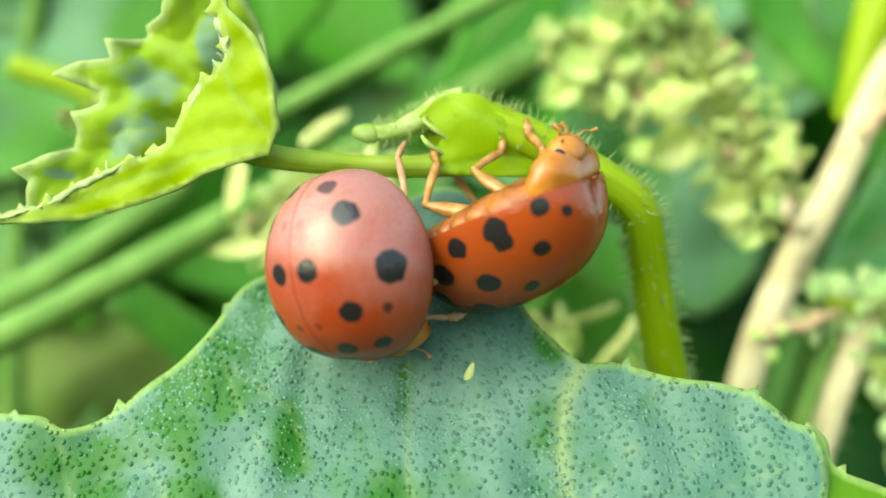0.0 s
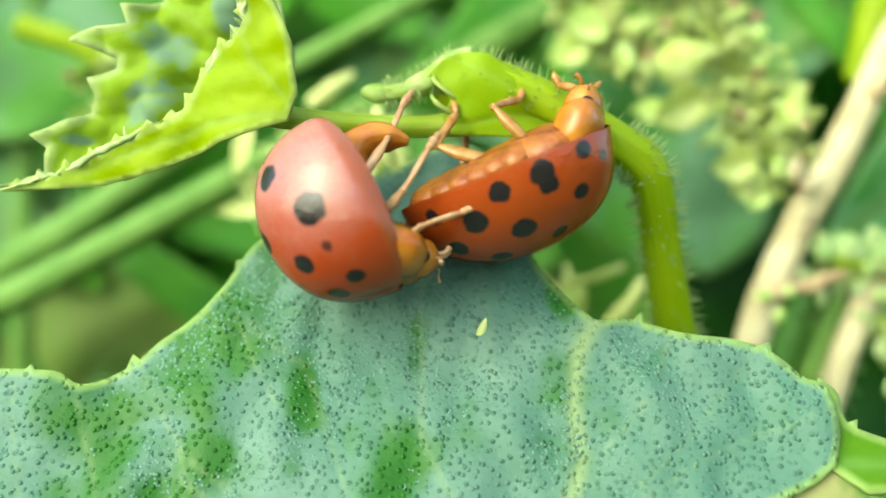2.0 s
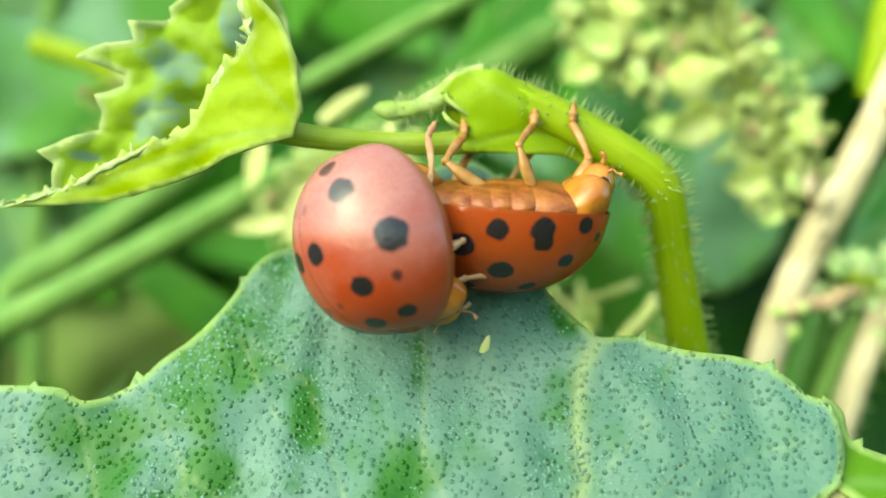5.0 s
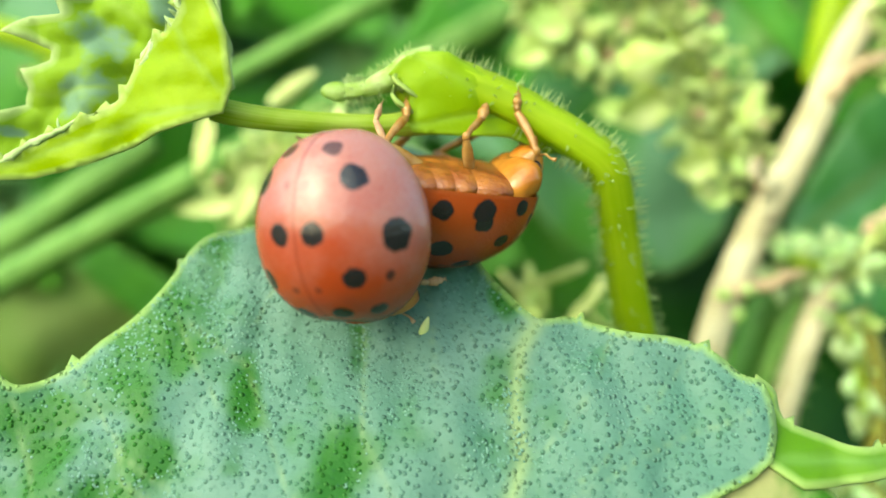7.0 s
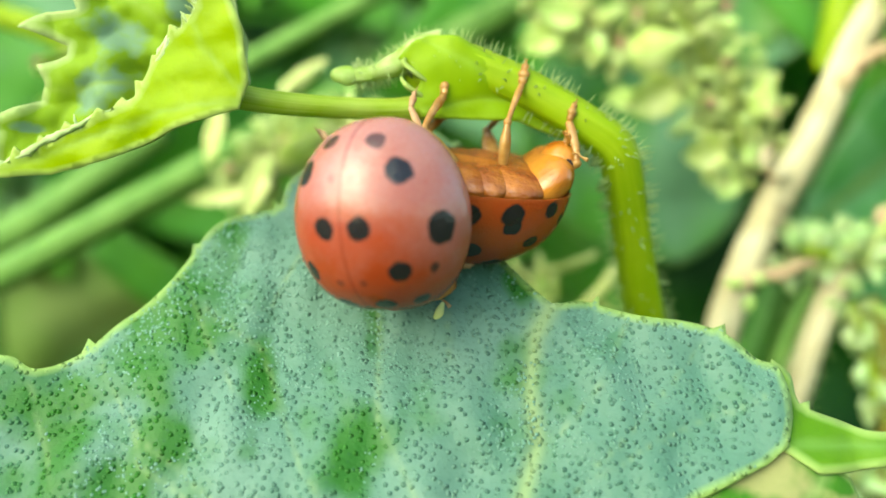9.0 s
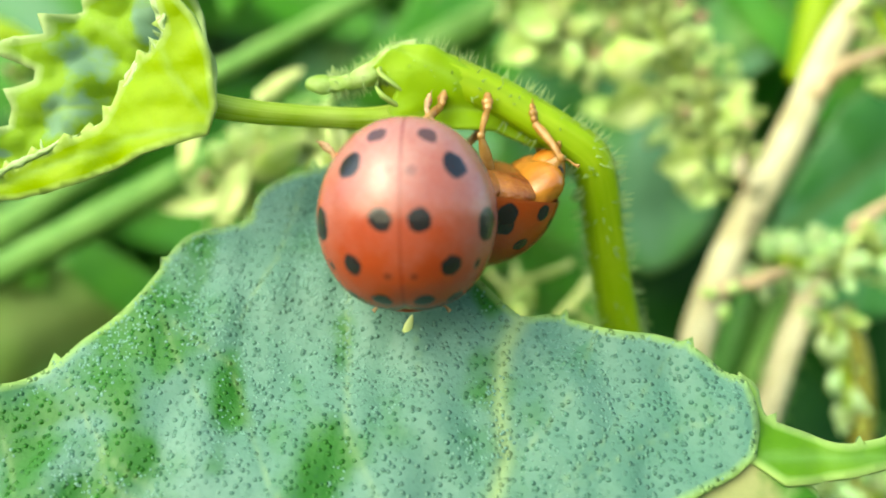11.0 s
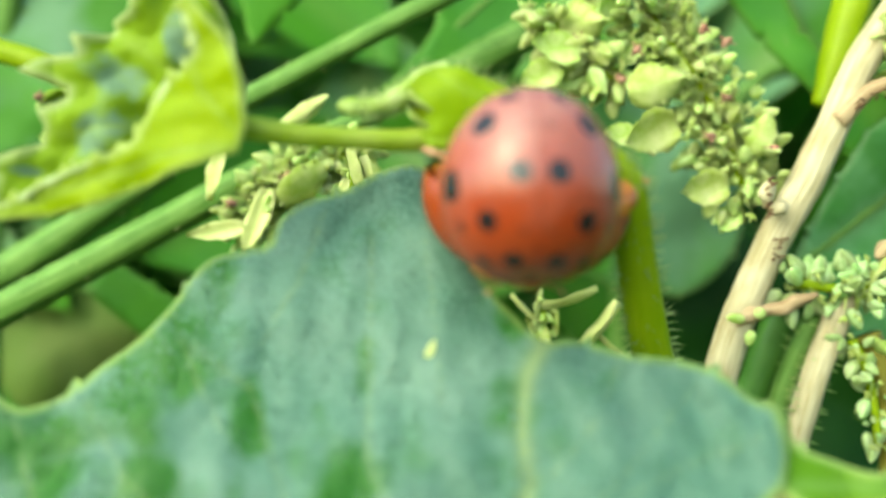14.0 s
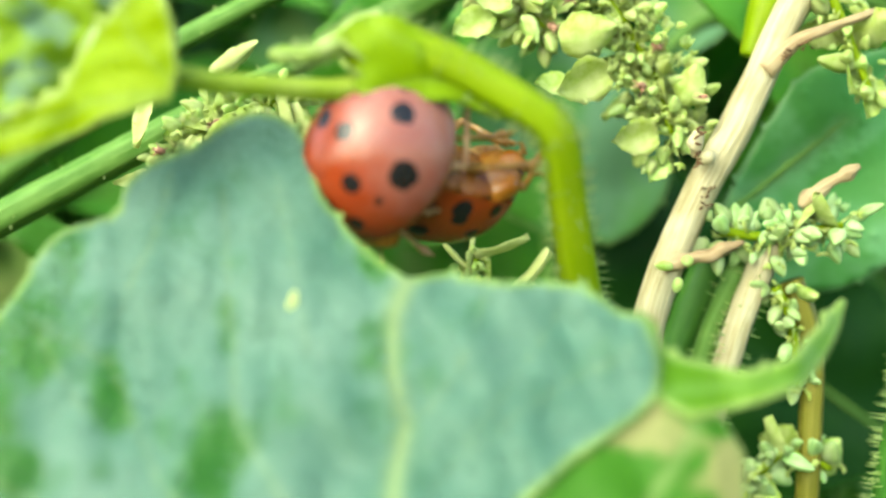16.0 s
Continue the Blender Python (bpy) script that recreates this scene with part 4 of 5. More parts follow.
def bract_mesh(length, width, cup, bow, seed):
    """A thin ovate bract: cupped, pointed, with a midrib and an uneven margin."""
    bm = bmesh.new()
    rng = random.Random(seed)
    sides = []
    ragged = [rng.uniform(0.90, 1.10) for _ in range(26)]
    for thick in (0.0, 0.07):
        rows = []
        for i in range(13):
            u = i / 12
            w = width * math.sin(math.pi * min(1.0, 0.06 + 0.94 * u) ** 0.8) ** 0.75 + 0.02
            row = []
            for k in range(-3, 4):
                q = k / 3
                edge = ragged[i + (13 if k > 0 else 0)] if abs(k) == 3 else 1
                y = cup * q * q + bow * (u - 0.5) ** 2 - 0.05 * math.exp(-(q / 0.18) ** 2) + 0.05 * noise.noise(Vector((u * 4, q * 2, seed)))
                row.append(bm.verts.new(Vector((length * (2 * u - 1), y + thick * (1 - 0.8 * abs(q)), w * q * edge)) * MM))
            rows.append(row)
        sides.append(rows)
    for rows, flip in ((sides[0], False), (sides[1], True)):
        for a, b in zip(rows, rows[1:]):
            for k in range(6):
                f = (a[k], a[k + 1], b[k + 1], b[k])
                bm.faces.new(f[::-1] if flip else f)
    top, low = ([r[0] for r in q] + [r[6] for r in q[::-1]] for q in sides)
    for k in range(len(top)):
        n = (k + 1) % len(top)
        bm.faces.new((top[k], top[n], low[n], low[k]))
    for f in bm.faces:
        f.smooth = True
    me = bpy.data.meshes.new("bract")
    bm.to_mesh(me)
    bm.free()
    return me


ROUND = bud_mesh((0.60, 0.46, 0.46), 0.55, 3)
OVAL = bud_mesh((0.80, 0.46, 0.50), 0.65, 4)
FLAP = bract_mesh(1.1, 0.85, 0.35, 0.4, 3)
LONG = bract_mesh(1.25, 0.42, 0.25, 0.5, 5)
for me, m in ((ROUND, BUD), (OVAL, BUD), (FLAP, BRACT), (LONG, CREAM)):
    me.materials.append(m)
DEWY_ROUND, DEWY_OVAL = ROUND.copy(), OVAL.copy()
for me in (DEWY_ROUND, DEWY_OVAL):
    me.materials[0] = DEW_BUD


def bud(parent, name, me, at, d, size, roll=0.0):
    ob = new(name, me)
    ob.parent = parent
    ob.matrix_basis = Matrix.Translation(Vector(at) * MM) @ toward(d).to_4x4() @ pose(0, 0, 0, roll, 0, 0) @ Matrix.Diagonal((size, size, size, 1))
    return ob


def cluster(label, stem, spread, count, seed, size=1.0, mix=(0.5, 0.3, 0.2), tips=2, dewy=False):
    """A loose spike: a wiry stalk and buds that crowd round it."""
    ob = thing("flower_cluster", label, "flower cluster", "flower clusters behind the beetles")
    rng = random.Random(seed)
    bm = bmesh.new()
    line = tube(bm, stem, (0.22, 0.2, 0.16), 24, 8)
    part("stalk", bm, LIME_STEM, ob)
    for k in range(count):
        c = line[rng.randrange(len(line))]
        o = Vector((rng.gauss(0, 1), rng.gauss(0, 0.7), rng.gauss(0, 1)))
        o = o.normalized() * spread * rng.uniform(0.25, 1.0) ** 0.7
        p = c + o
        d = (o + Vector((rng.uniform(-0.5, 0.5), -0.4, rng.uniform(-0.6, 0.3)))).normalized()
        u = rng.random()
        s = size * rng.choice((0.4, 0.55, 0.7, 0.85, 1.0, 1.15)) * rng.uniform(0.9, 1.1)
        if u < mix[0]:
            bud(ob, "bud", DEWY_ROUND if dewy else ROUND, p, d, s, rng.uniform(0, 360))
        elif u < mix[0] + mix[1]:
            bud(ob, "bud", DEWY_OVAL if dewy else OVAL, p, d, s, rng.uniform(0, 360))
        else:
            bud(ob, "bract", FLAP, p, d, s, rng.uniform(-60, 60))
    bm = bmesh.new()
    for k in range(count // 2):
        c = line[rng.randrange(len(line))]
        o = Vector((rng.gauss(0, 1), rng.gauss(0, 0.7), rng.gauss(0, 1))).normalized() * spread * rng.uniform(0.3, 0.9)
        spike(bm, c, c + o, 0.09, rng.uniform(-0.3, 0.3))
        for q in range(3):
            w = Vector((rng.gauss(0, 1), rng.gauss(0, 1), rng.gauss(0, 1))).normalized()
            ball(bm, c + o + w * 0.16, (0.2, 0.1, 0.13), toward(w), 6, 5, 0.5)
    tagged(part("pedicel_tuft", bm, BRACT, ob), kind="stuff")
    for k in range(tips):
        c = line[rng.randrange(len(line))]
        o = Vector((rng.uniform(-1, 1), -0.8, rng.uniform(-1, 1))).normalized() * spread * 0.9
        bm = bmesh.new()
        ball(bm, c + o, (0.3, 0.22, 0.22), toward(o), 8, 6, 0.4)
        for q in range(5):
            w = Vector((rng.gauss(0, 1), rng.gauss(0, 1), rng.gauss(0, 1))).normalized()
            spike(bm, c + o, c + o + w * 0.5, 0.07)
        part("withered_flower", bm, PINK, ob, "pinkish withered flower")
    return ob


top = cluster("crowded pale green buds of a flower spike", [(6.42, 16.00, 12.57), (8.43, 16.00, 9.56), (10.82, 16.00, 6.05), (11.82, 15.50, 2.76)], 2.3, 400, 3, 0.66, (0.52, 0.34, 0.14), tips=10)
for p, d, s, r in (((7.87, 14.20, 7.03), (1, -0.2, 0.25), 1.15, 5), ((7.51, 14.20, 4.97), (-0.9, -0.2, -0.35), 1.15, -12), ((6.36, 14.60, 4.77), (-1, -0.2, 0.1), 0.75, 30),
                   ((9.85, 14.40, 2.57), (-1, -0.2, -0.15), 0.95, 0), ((12.27, 14.40, 4.92), (0.3, -0.3, 1), 0.85, 15), ((3.59, 15.00, 8.62), (-1, -0.2, 0.2), 1.0, 20), ((3.00, 15.40, 7.46), (-1, -0.1, -0.5), 0.9, 20)):
    bud(top, "bract", FLAP, p, d, s, r)
side = cluster("crowded pale green buds on a side twig", [(2.91, 16.00, 10.06), (4.42, 16.00, 9.56), (5.42, 16.00, 8.31), (6.17, 16.00, 7.55)], 1.5, 70, 11, 0.95, (0.5, 0.35, 0.15))
cluster("cluster of round green buds beside the dry stem", [(13.76, 14.50, -1.43), (15.70, 14.50, -1.68), (17.40, 14.50, -1.43), (19.10, 14.50, -1.19)], 1.5, 80, 21, 0.85, (0.6, 0.34, 0.06), tips=0, dewy=True)
cluster("small buds hanging on an olive stem", [(16.19, 14.50, -3.86), (16.79, 14.50, -5.08), (17.16, 14.50, -6.78), (17.28, 14.50, -8.24)], 0.8, 30, 31, 0.7, (0.5, 0.45, 0.05), tips=0, dewy=True)
cluster("buds at the top of the dry stem", [(18.25, 14.50, 9.26), (18.86, 14.50, 7.80), (19.59, 14.50, 6.10), (20.32, 14.50, 4.40)], 1.4, 30, 41, 1.0, tips=1)
left = cluster("pale buds and bracts of a low flower spike", [(-5.56, 15.50, 4.25), (-7.55, 15.50, 3.25), (-9.04, 15.50, 2.26), (-9.78, 15.50, 1.27)], 1.8, 190, 51, 0.70, (0.5, 0.30, 0.20), tips=2)
for p, d, s, r in (((-9.11, 14.00, 1.11), (-0.35, -0.2, -1), 1.2, 40), ((-10.91, 14.00, 0.70), (-1, -0.2, -0.15), 1.0, 20), ((-6.86, 14.20, 2.68), (1, 0, 0.9), 1.3, 60), ((-10.94, 14.60, 3.43), (-0.2, 0, -1), 1.1, 30), ((-7.22, 15.00, 5.92), (0.8, 0, 0.6), 1.0, 30)):
    bud(left, "bract", LONG if s < 1.3 else FLAP, p, d, s, r)
sprig = cluster("small pale sprig below the beetles", [(2.82, 14.50, -4.84), (2.94, 14.50, -3.62), (3.06, 14.50, -2.89), (3.06, 14.50, -2.41)], 0.8, 18, 61, 0.6, (0.2, 0.4, 0.4), tips=0)
for p, d, s in (((4.26, 14.30, -2.27), (1, 0, 0.35), 1.0), ((5.47, 14.30, -3.61), (-0.8, 0, -0.9), 1.25), ((5.95, 14.30, -4.33), (0.6, 0, -0.5), 0.7), ((2.20, 14.30, -2.64), (-0.6, 0, 0.6), 0.7), ((2.93, 14.30, -2.52), (0.2, 0, 1), 0.7)):
    bud(sprig, "bract", LONG, p, d, s, 80)
cluster("pale dry flower behind the young leaf", [(-19.58, 17.00, 6.94), (-18.55, 17.00, 7.20), (-17.78, 17.00, 6.18), (-18.30, 17.00, 5.15)], 1.0, 16, 71, 0.8, (0.2, 0.3, 0.5), tips=1)


cluster("pale buds low beside the olive stem", [(14.68, 15.00, -13.80), (15.92, 15.00, -12.03), (17.18, 15.00, -11.28), (18.98, 15.00, -12.06)], 1.1, 40, 81, 0.95, (0.4, 0.4, 0.2), tips=0, dewy=True)
pale_sprig = cluster("pale lime bracts beside the broad leaf's tip", [(-5.33, 10.00, 0.45), (-4.89, 10.00, 1.75), (-4.56, 10.00, 2.84), (-4.66, 10.00, 3.49)], 0.5, 6, 91, 0.6, (0.3, 0.4, 0.3), tips=0)
for p, d, s, r in (((-4.65, 9.50, 3.12), (0.25, 0, -1), 1.1, 75), ((-3.97, 9.50, 2.48), (0.4, 0, -1), 0.9, 60), ((-5.05, 9.50, 1.73), (-0.5, 0, -1), 0.8, 40)):
    bud(pale_sprig, "bract", LONG, p, d, s, r)


# ---- leaves behind
def back_leaf(label, outline, y, material, bulge=1.0, veins=(), seed=1, lean=(0.0, 0.0), teeth=0.25):
    ob = thing("background_leaf", label, "leaf")
    cx = sum(p[0] for p in outline) / len(outline)
    cz = sum(p[1] for p in outline) / len(outline)

    def depth(x, z):
        return y + lean[0] * (x - cx) + lean[1] * (z - cz) + bulge * noise.noise(Vector((x * 0.18, z * 0.18, seed))) + 0.15 * noise.noise(Vector((x * 0.9, z * 0.9, seed)))
    bm = blade(toothed(outline, 3.0, teeth, 0.25, seed), depth, 0.6, veins, 0.3, 0.15)
    thicken(part("blade", bm, material, ob), 0.2)
    n = len(outline)
    i = max(range(n), key=lambda k: outline[k][0] ** 2 + 2 * outline[k][1] ** 2)
    (x0, z0), (x1, z1) = outline[i], outline[(i + n // 2) % n]
    if not veins:
        veins = [([(x0 * 0.97 + x1 * 0.03, z0 * 0.97 + z1 * 0.03), ((x0 + x1) / 2, (z0 + z1) / 2), (x0 * 0.15 + x1 * 0.85, z0 * 0.15 + z1 * 0.85)], 0.8)]
    out = Vector((x0, 0, z0)).normalized()
    bm = bmesh.new()
    tube(bm, [(x0 * 0.97, depth(x0, z0) + 0.2, z0 * 0.97), (x0 + out.x * 8, y + 2, z0 + out.z * 6), (x0 + out.x * 26, y + 10, z0 - 12), (x0 + out.x * 30, y + 16, -160.5)], (0.3, 0.5, 0.7, 1.0), 40, 8)
    part("leaf_stalk", bm, GREEN_STEM, ob)
    for line, width in veins:
        bm = bmesh.new()
        tube(bm, [(x, depth(x, z) - 0.05, z) for x, z in line], (0.25 * width, 0.18 * width, 0.1 * width), 20, 8)
        part("midrib", bm, GREEN_STEM, ob)
    return ob


back_leaf("dull green toothed leaf behind the dry stem", [(15.26, -0.79), (16.08, 1.12), (17.31, 3.29), (18.94, 5.74), (21.39, 6.83), (25.47, 6.83), (26.56, 0.57), (23.29, -3.24), (20.71, -4.60), (18.12, -4.33), (15.94, -2.69)], 20, NET_LEAF, 1.5,
          [([(15.26, -1.06), (18.12, 1.12), (21.33, 3.84)], 1.0)], 3)
back_leaf("green leaf blade arching down from above", [(11.19, 15.01), (12.89, 12.47), (14.30, 10.49), (16.00, 8.51), (17.27, 7.38), (17.27, 9.36), (16.00, 11.62), (14.59, 15.01)], 22, DARK_LEAF, 0.8, (), 5)
back_leaf("dull green leaf arching down from above", [(15.40, 15.85), (16.90, 11.97), (18.39, 9.88), (19.28, 13.16), (18.99, 15.85)], 25, FAR_LEAF, 0.8, (), 6)
back_leaf("dark green toothed leaf above the slanting stem", [(-2.76, 15.28), (-1.88, 11.76), (-3.64, 9.12), (-5.40, 7.36), (-4.22, 5.89), (-0.70, 6.48), (2.23, 9.12), (3.99, 12.93), (3.40, 15.28)], 24, DARK_LEAF, 1.2, (), 7)
back_leaf("green toothed leaf above the young leaf", [(-11.54, 14.45), (-10.99, 11.46), (-10.67, 9.82), (-9.63, 10.64), (-8.27, 12.00), (-6.64, 14.45)], 20, DARK_LEAF, 0.6, (), 8)
back_leaf("dark green leaf below the slanting stem", [(-19.98, -1.99), (-18.26, -0.84), (-15.95, -1.99), (-13.07, -4.00), (-10.48, -7.46), (-15.09, -5.73)], 23, DARK_LEAF, 0.6, (), 9)
back_leaf("dull green leaf far behind the young leaf", [(-32.82, 13.86), (-27.79, 17.64), (-20.87, 17.01), (-17.10, 13.23), (-18.67, 9.46), (-23.39, 5.69), (-30.93, 4.43)], 28, FAR_LEAF, 2.0, (), 10)
back_leaf("mid green leaf in the shade behind the shoot", [(3.77, 8.48), (7.34, 10.43), (13.52, 7.18), (15.47, 1.33), (12.22, -2.57), (6.37, -1.27), (2.47, 3.28)], 30, FAR_LEAF, 2.0, (), 12)
# its dark colour stands in for the shade under the dry stem
back_leaf("leaf under the dry stem, coloured near black for deep shade", [(8.86, 0.73), (15.78, 2.11), (22.01, -4.12), (29.62, -5.50), (31.70, -15.88), (17.86, -18.65), (10.94, -8.96)], 34, SHADE_LEAF, 2.0, (), 13)

back_leaf("withered olive-brown leaf low down", [(-36.13, -4.37), (-26.58, -2.17), (-17.77, -4.37), (-15.57, -9.51), (-21.44, -15.39), (-36.13, -15.39)], 38, OLIVE_LEAF, 2.0, (), 14)

# thicket of leaves that closes the distance
rng = random.Random(77)
for material, name, count, seed in ((FAR_LEAF, "thicket", 560, 1), (DARK_LEAF, "thicket", 680, 2)):
    bm = bmesh.new()
    lm, lv = bm.verts.layers.float.new("margin"), bm.verts.layers.float.new("vein")
    for _ in range(count):
        y = rng.uniform(38, 110)
        c = Vector((rng.uniform(-1, 1) * (20 + y * 0.75), y, rng.uniform(-0.6, 0.85) * (20 + y * 0.75)))
        d = Vector((rng.gauss(0, 1), rng.gauss(0, 0.5), rng.gauss(-0.3, 0.8))).normalized()
        up = Vector((rng.gauss(0, 0.6), -1, rng.gauss(0.5, 0.6)))
        s = d.cross(up).normalized()
        u = s.cross(d)
        length, width = rng.uniform(10, 26), rng.uniform(5, 12)
        rows = []
        for i in range(9):
            q = i / 8
            w = width * 0.5 * math.sin(math.pi * min(1, q * 0.97 + 0.03)) ** 0.8 * (1 + 0.12 * math.sin(q * 26))
            bend = -length * 0.25 * q * q
            row = []
            for k in (-1, -0.5, 0, 0.5, 1):
                v = bm.verts.new(c + d * length * (q - 0.5) + s * w * k + u * (bend + 0.18 * width * abs(k)))
                v[lm], v[lv] = w * (1 - abs(k)), 1.0 if k == 0 else 0.0
                row.append(v)
            rows.append(row)
        for a, b in zip(rows, rows[1:]):
            for k in range(4):
                bm.faces.new((a[k], a[k + 1], b[k + 1], b[k]))
    tagged(part(name, bm, material), "dense tangle of green leaves behind the flowers", "foliage", kind="stuff")

# ground far below, out to the horizon
SOIL = plain("soil", (0.02, 0.04, 0.01), (0.05, 0.07, 0.02), 0.05, 0.9, 0.5)
bm = bmesh.new()
bmesh.ops.create_grid(bm, x_segments=40, y_segments=40, size=4.0e5)
for v in bm.verts:
    v.co.z = -160
tagged(part("ground", bm, SOIL), "weedy green ground below the plants", "ground", kind="structure")



# ---- movement
MALE_ROWS = [
    (0, -3.87, -0.8, 0.01, -34, 8, 0),
    (0.5, -3.75, -0.8, 0.03, -34, 8, 0),
    (1, -3.72, -0.8, -0.05, -36, 8, 0),
    (1.5, -3.87, -0.8, 0.19, -57, 29, 6),
    (2, -4.24, -0.8, 0.56, -78, 30, 12),
    (2.5, -3.78, -0.8, 0.63, -82, 32, 14),
    (3, -3.87, -0.8, 0.29, -79, 30, 14),
    (3.5, -3.93, -0.8, 0.22, -82, 30, 14),
    (4, -4.17, -0.8, 0.18, -73, 28, 12),
    (4.2, -4.07, -0.8, 0.17, -70, 27, 11),
    (6.3, -3.19, -1.2, -0.08, -27, 4, 0),
    (6.5, -3.25, -1.2, -0.09, -27, 4, 0),
    (7, -3.19, -1.2, -0.03, -26, 4, -3),
    (7.5, -2.9, -1.2, 0.25, -25, 4, -4),
    (8, -2.91, -1.2, -0.08, -23, 4, -5),
    (8.5, -2.69, -1.2, -0.23, -23, 4, -6),
    (9, -2.4, -1.2, -0.01, -23, 4, -7),
    (9.2, -2.49, -1.2, 0.06, -22, 4, -7),
    (11.3, -1.05, -1.2, 0.26, 0, 0, -3),
    (11.5, -1.09, -1.2, 0.21, 1, 0, -3),
    (12, -1.36, -1.2, 0.16, 2, 0, -3),
    (12.5, -1.26, -1.2, 0.2, 3, -2, -2),
    (13, -0.22, -1.2, 1.3, -6, 4, 0),
    (13.5, 0.23, -1.2, 1.5, -8, 0, 2),
    (14, 1.63, -1.2, 1.75, 3, 0, 6),
    (14.5, 1.55, -0.5, 1.68, 16, 0, 10),
    (15, 0.92, 1.2, 1.01, 13, -13, 8),
    (15.5, -0.11, 3.5, 1.71, -34, -22, 0),
    (16, -0.64, 3.5, 1.3, -42, -32, 0),
]
FEMALE_ROWS = [
    (0, 0.14, 0.4, 1.7, -35, 18, 14),
    (0.5, 0.16, 0.4, 1.82, -33, 18, 14),
    (1, 0.16, 0.4, 1.81, -29, 18, 13),
    (1.5, 0.02, 0.4, 1.94, -14, 19, 11),
    (2, 0.08, 0.4, 1.97, -10, 21, 10),
    (2.5, 0.66, 0.4, 1.90, -12, 14, 8),
    (3, 0.40, 0.4, 1.55, -4, -3, 6),
    (3.5, 0.12, 0.4, 1.35, 0, -2, 6),
    (4, -0.2, 0.4, 1.35, -5, -5, 7),
    (4.2, -0.14, 0.4, 1.35, -4, -5, 8),
    (6.3, -0.84, 1.5, 1.59, 9, -3, 10),
    (6.5, -0.84, 1.5, 1.54, 10, -4, 11),
    (7, -0.87, 1.5, 1.64, 11, -6, 12),
    (7.5, -0.67, 1.5, 1.68, 8, -6, 12),
    (8, -0.55, 1.5, 1.7, 0, -6, 12),
    (8.5, -0.78, 1.5, 1.7, 2, -6, 14),
    (9, -0.21, 1.5, 1.4, 8, -6, 17),
    (9.2, -0.22, 1.5, 1.38, 8, -6, 17),
    (11.3, 0.25, 1.5, 1.72, 11, -9, 13),
    (11.5, 0.24, 1.5, 1.79, 11, -9, 13),
    (12, 0.21, 1.5, 1.8, 11, -10, 13),
    (12.5, 0.2, 1.5, 1.8, 11, -10, 13),
    (13, 1.43, 1.5, 2.63, 18, -10, 18),
    (13.5, 1.67, 1.5, 2.43, 24, -10, 16),
    (14, 1.8, 1.5, 1.94, 30, -8, 14),
    (14.5, 1.78, 1.8, 1.81, 35, -8, 14),
    (15, 0.99, 3.5, 1.4, 22, -12, 18),
    (15.5, 0.67, 5.8, 1.63, 15, -16, 22),
    (16, 0.84, 5.8, 1.43, 10, -18, 22),
]
LEAF_ROWS = [
    (0, 1.69, -1.12, 0, 0),
    (0.5, 1.88, -1.04, 0, 0),
    (1, 1.97, -1.05, 0, 0),
    (1.5, 1.87, -1.13, 0, 0),
    (2, 1.86, -0.99, 0, 0),
    (2.5, 2.05, -0.97, 0, 0),
    (3, 1.92, -0.87, 0, 0),
    (3.5, 1.82, -0.86, 0, 0),
    (4, 1.56, -0.84, 0, 0),
    (4.2, 1.65, -0.87, 0, 0),
    (6.3, 1.23, -1.11, 0, 0),
    (6.5, 1.19, -1.03, 0, 0),
    (7, 1.25, -0.97, 0, 0),
    (7.5, 1.52, -0.91, 0, 0),
    (8, 1.39, -0.87, 0, 0),
    (8.5, 1.08, -0.96, 0, 0),
    (9, 1.39, -0.84, 0, 0),
    (9.2, 1.45, -0.86, 0, 0),
    (11.3, 1.01, -1.01, 0, 0),
    (11.5, 0.9, -1.04, 0, 0),
    (12, 0.86, -1.01, 0, 0),
    (12.5, 0.87, -1.01, 0, 0),
    (13, 0.97, -0.85, 0, 0),
    (13.5, 1.01, -0.73, 0, 0),
    (14, 1.12, -0.93, 0, -0.3),
    (14.5, 0.73, -0.92, 0.6, -0.6),
    (15, 0.56, -0.83, 1.2, -0.6),
    (15.5, -0.64, -0.85, 4.5, -1),
    (16, -0.9, -0.9, 6.5, -1.2),
]
SHOOT_ROWS = [
    (0, 0.15, -0.24),
    (4, 0.25, -0.24),
    (6.4, 0.14, -0.28),
    (7.3, 0.17, -0.16),
    (9, 0.14, -0.07),
    (12.5, 0.1, -0.04),
    (13.5, 0.15, 0.12),
    (14.5, 0.45, 0),
    (15, 0.2, 0),
    (15.5, 0.3, 0),
    (16, 0.35, 0),
]
YOUNG_ROWS = [
    (0, -0.6, 0.43),
    (3.5, -0.24, 0.2),
    (7, -1.02, 0.43),
    (9, -0.83, 0.08),
    (12.5, -1.11, -0.57),
    (13.5, -0.9, -0.32),
    (14.5, -1.29, -0.3),
    (15, -1.28, -0.67),
    (15.5, -0.73, 0.02),
    (16, -0.98, -0.29),
]


def male_pose(x, y, z, turn, lean, lift):
    base = Matrix(((0, 1, 0), (0, 0, -1), (-1, 0, 0))).to_4x4()
    return pose(x * MM, y * MM, z * MM) @ pose(0, 0, 0, 0, -lean, 0) @ pose(0, 0, 0, -lift, 0, 0) @ pose(0, 0, 0, 0, 0, turn) @ base


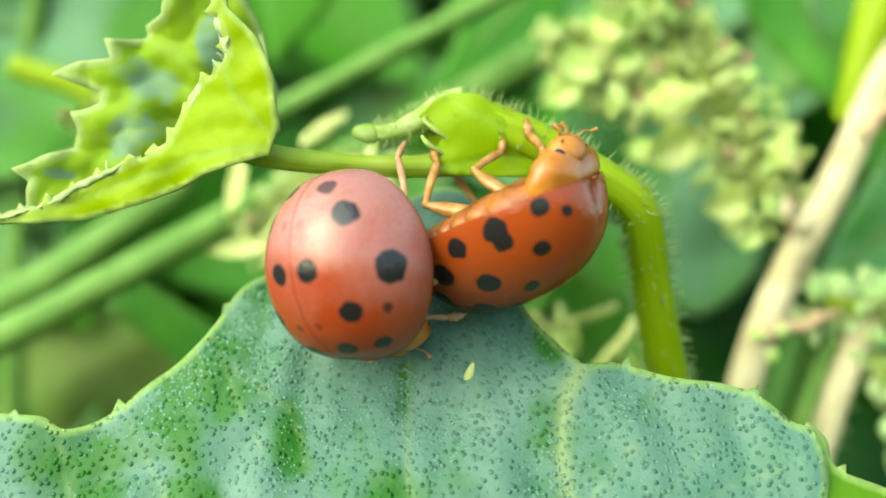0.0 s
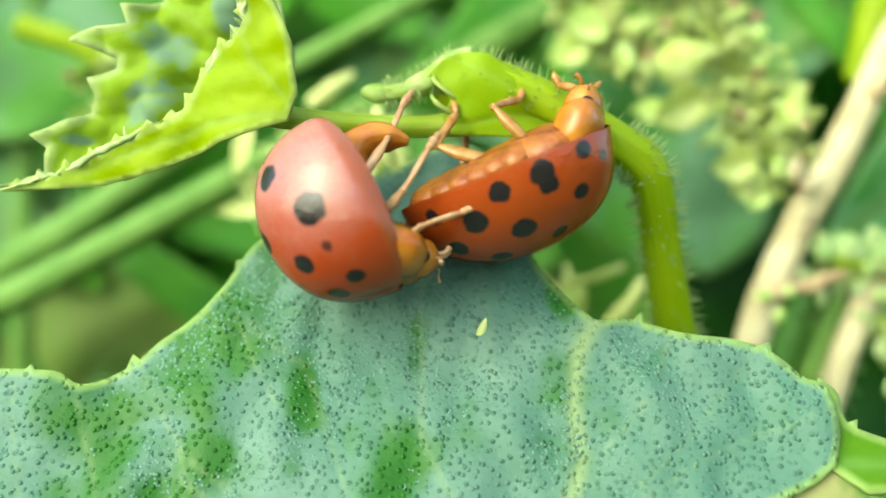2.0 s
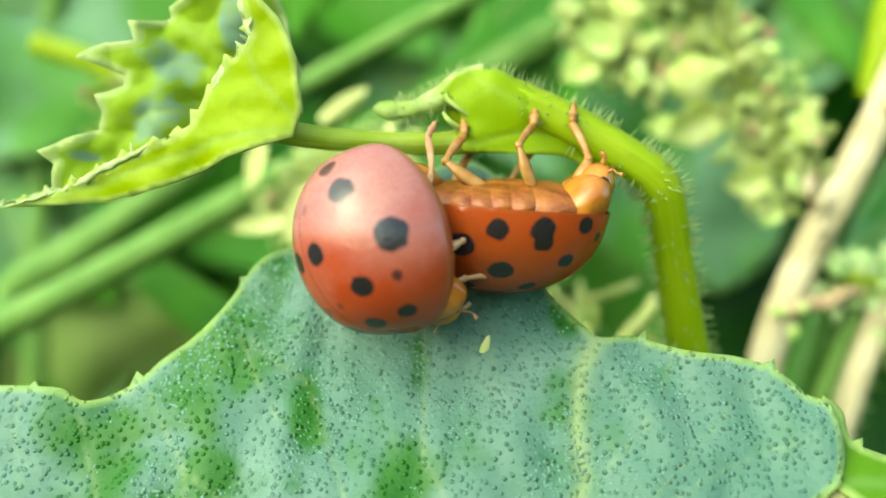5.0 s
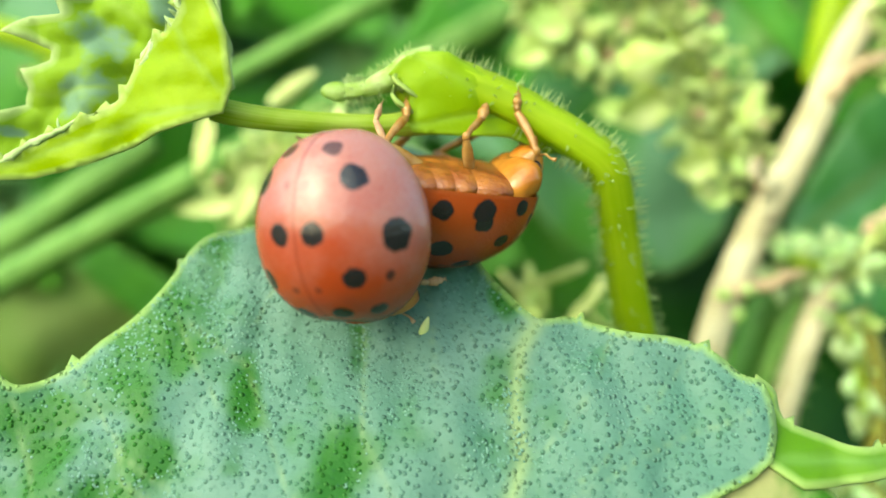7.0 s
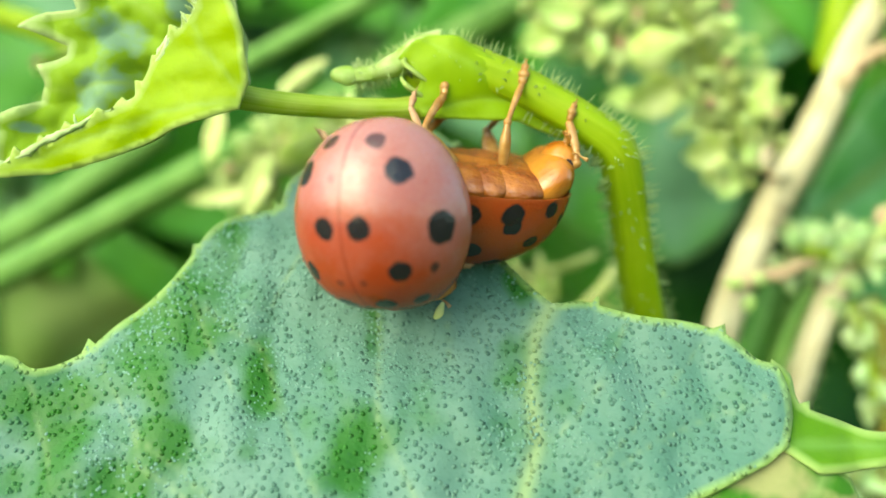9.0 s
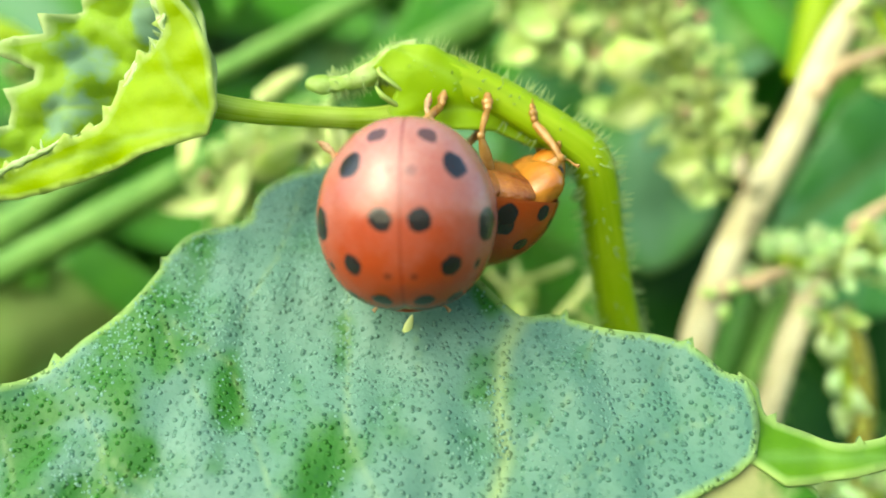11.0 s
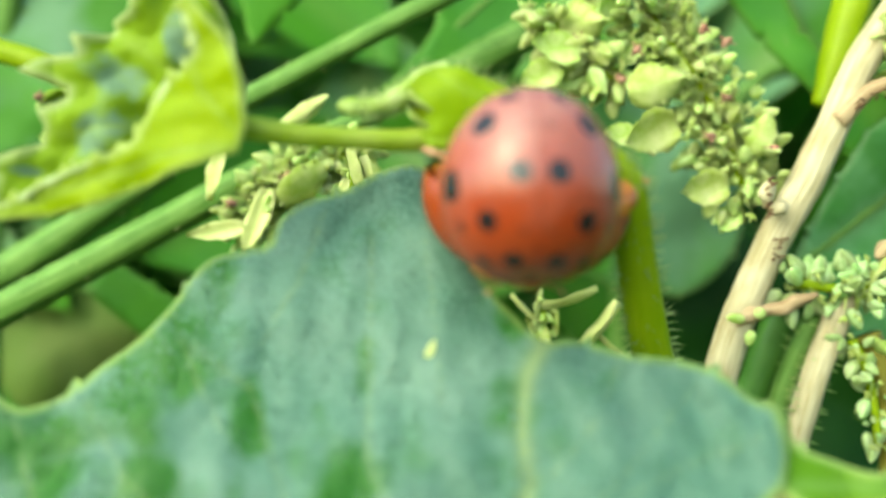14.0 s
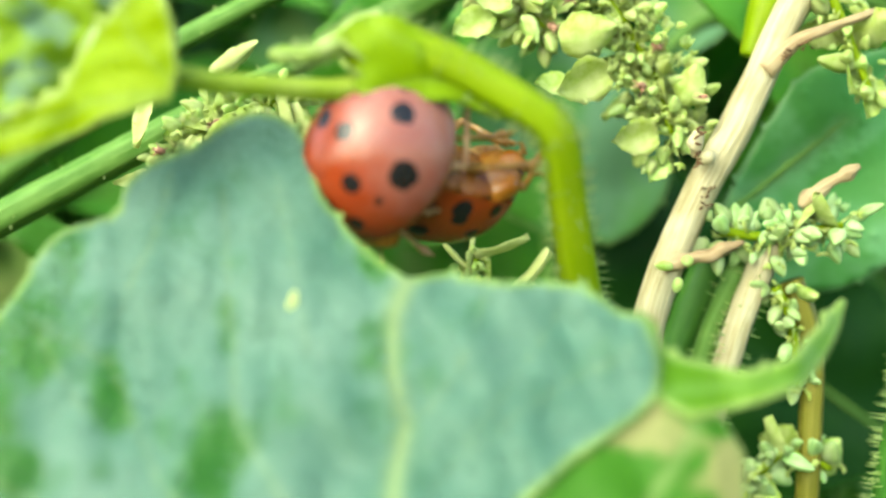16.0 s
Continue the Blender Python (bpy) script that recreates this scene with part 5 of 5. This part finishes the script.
def female_pose(x, y, z, away, rise, roll):
    base = Matrix(((1, 0, 0), (0, -1, 0), (0, 0, -1))).to_4x4()
    return pose(x * MM, y * MM, z * MM) @ pose(0, 0, 0, 0, 0, away) @ pose(0, 0, 0, 0, -rise, 0) @ pose(0, 0, 0, roll, 0, 0) @ base @ pose(0, 0, 0.3 * MM)


def leaf_pose(x, z, turn, y):
    """The leaf shifts and turns about its fleck."""
    p = Vector((LEAF_PIVOT[0] * MM, 0, LEAF_PIVOT[1] * MM))
    return pose(x * MM, y * MM, z * MM) @ Matrix.Translation(p) @ pose(0, 0, 0, 0, -turn, 0) @ Matrix.Translation(-p)


FOCUS_ROWS = [(0, 0), (13.5, 0.2), (13.7, 3), (14.0, 9), (15.0, 10), (16.0, 11)]
LEAF_PIVOT = (-2.36, -2.15)


# where the gripping feet hold: the female's hind, middle and front foot, the male's two hind feet
FEMALE_FEET = [
    (0, (-1.84, 1.7, 3.63), (0.36, 1.7, 3.88), (1.06, 1.7, 4.66)),
    (1.5, (-1.55, 1.7, 3.94), (0.53, 1.7, 4.18), (1.17, 1.7, 4.95)),
    (3, (-1.13, 1.7, 3.72), (1.07, 1.7, 4.19), (2.80, 1.7, 4.15)),
    (3.5, (-1.22, 1.7, 3.47), (0.91, 1.7, 3.85), (1.95, 1.7, 4.55)),
    (4, (-1.32, 1.7, 3.64), (0.76, 1.7, 4.08), (2.05, 1.7, 4.14)),
    (7.5, (-1.76, 1.7, 3.86), (0.77, 1.7, 3.67), (1.71, 1.7, 4.10)),
    (8, (-1.97, 1.7, 4.00), (0.61, 1.7, 3.56), (1.38, 1.7, 3.81)),
    (9, (-0.84, 1.7, 4.22), (1.67, 1.7, 4.62), (3.19, 1.7, 3.41)),
    (12, (0.30, 1.7, 4.11), (1.05, 1.7, 3.76), (2.31, 1.7, 3.85)),
    (13.25, (1.95, 1.7, 3.91), (2.35, 1.7, 3.73), (2.88, 1.7, 3.22)),
    (16, (3.63, 4.7, 2.21), (4.69, 4.7, 1.16), (5.16, 4.7, 1.93)),
]
MALE_FEET = [
    (0, (-2.64, 1.4, 4.03), (-4.44, 2.0, 3.05)), (2, (-2.45, 1.4, 4.50), (-4.7, 2.0, 3.05)), (3, (-2.0, 1.4, 3.99), (-4.8, 2.0, 3.05)), (4, (-2.19, 1.4, 3.99), (-4.93, 2.0, 3.04)),
    (7.5, (-2.52, 1.4, 4.27), (-5.15, 2.0, 2.87)), (9, (-1.75, 1.4, 4.32), (-5.01, 2.0, 2.98)), (12, (0.0, 1.4, 4.19), (-4.21, 2.0, 2.91)),
    (13.25, (0.86, 1.4, 4.13), (-2.63, 2.0, 3.41)), (16, (2.34, 3.4, 3.3), (-1.14, 4.0, 3.69)),
]


def hold(limb, rows, to_pose, feet, which, far=(0, 0, 0)):
    """Key a leg so that its foot keeps its grip while the body moves."""
    thigh, lower, claw, hip, lengths, pole = limb
    upper_rows, lower_rows = [], []
    for t, *r in rows:
        i = max(k for k in range(len(feet) - 1) if feet[k][0] <= t)
        u = (t - feet[i][0]) / (feet[i + 1][0] - feet[i][0])
        toe = Vector(feet[i][which]).lerp(Vector(feet[i + 1][which]), u) + Vector(far)
        toe = to_pose(*r).inverted() @ (toe * MM) / MM
        a, b = flex(hip, toe, pole, lengths)
        upper_rows.append((t, a))
        lower_rows.append((t, b))
    walk(thigh, upper_rows)
    walk(lower, lower_rows)
    walk(claw, lower_rows)


def motions():
    walk(male, [(t, male_pose(*r)) for t, *r in MALE_ROWS])
    walk(female, [(t, female_pose(*r)) for t, *r in FEMALE_ROWS])
    for k, which in ((0, 3), (1, 2), (2, 1)):
        hold(female_legs[k], FEMALE_ROWS, female_pose, FEMALE_FEET, which)
        hold(female_legs[k + 3], FEMALE_ROWS, female_pose, FEMALE_FEET, which, (0.25, 1.4, -0.3))
    hold(male_legs[4], MALE_ROWS, male_pose, MALE_FEET, 1)
    hold(male_legs[5], MALE_ROWS, male_pose, MALE_FEET, 2)
    walk(broad_leaf, [(t, leaf_pose(*r)) for t, *r in LEAF_ROWS])
    walk(shoot, [(t, pose(x * MM, 0, z * MM)) for t, x, z in SHOOT_ROWS])
    walk(focus_mark, [(t, pose(0, y * MM, 0)) for t, y in FOCUS_ROWS])
    walk(young_leaf, [(t, pose(x * MM, 0, z * MM)) for t, x, z in YOUNG_ROWS])


motions()
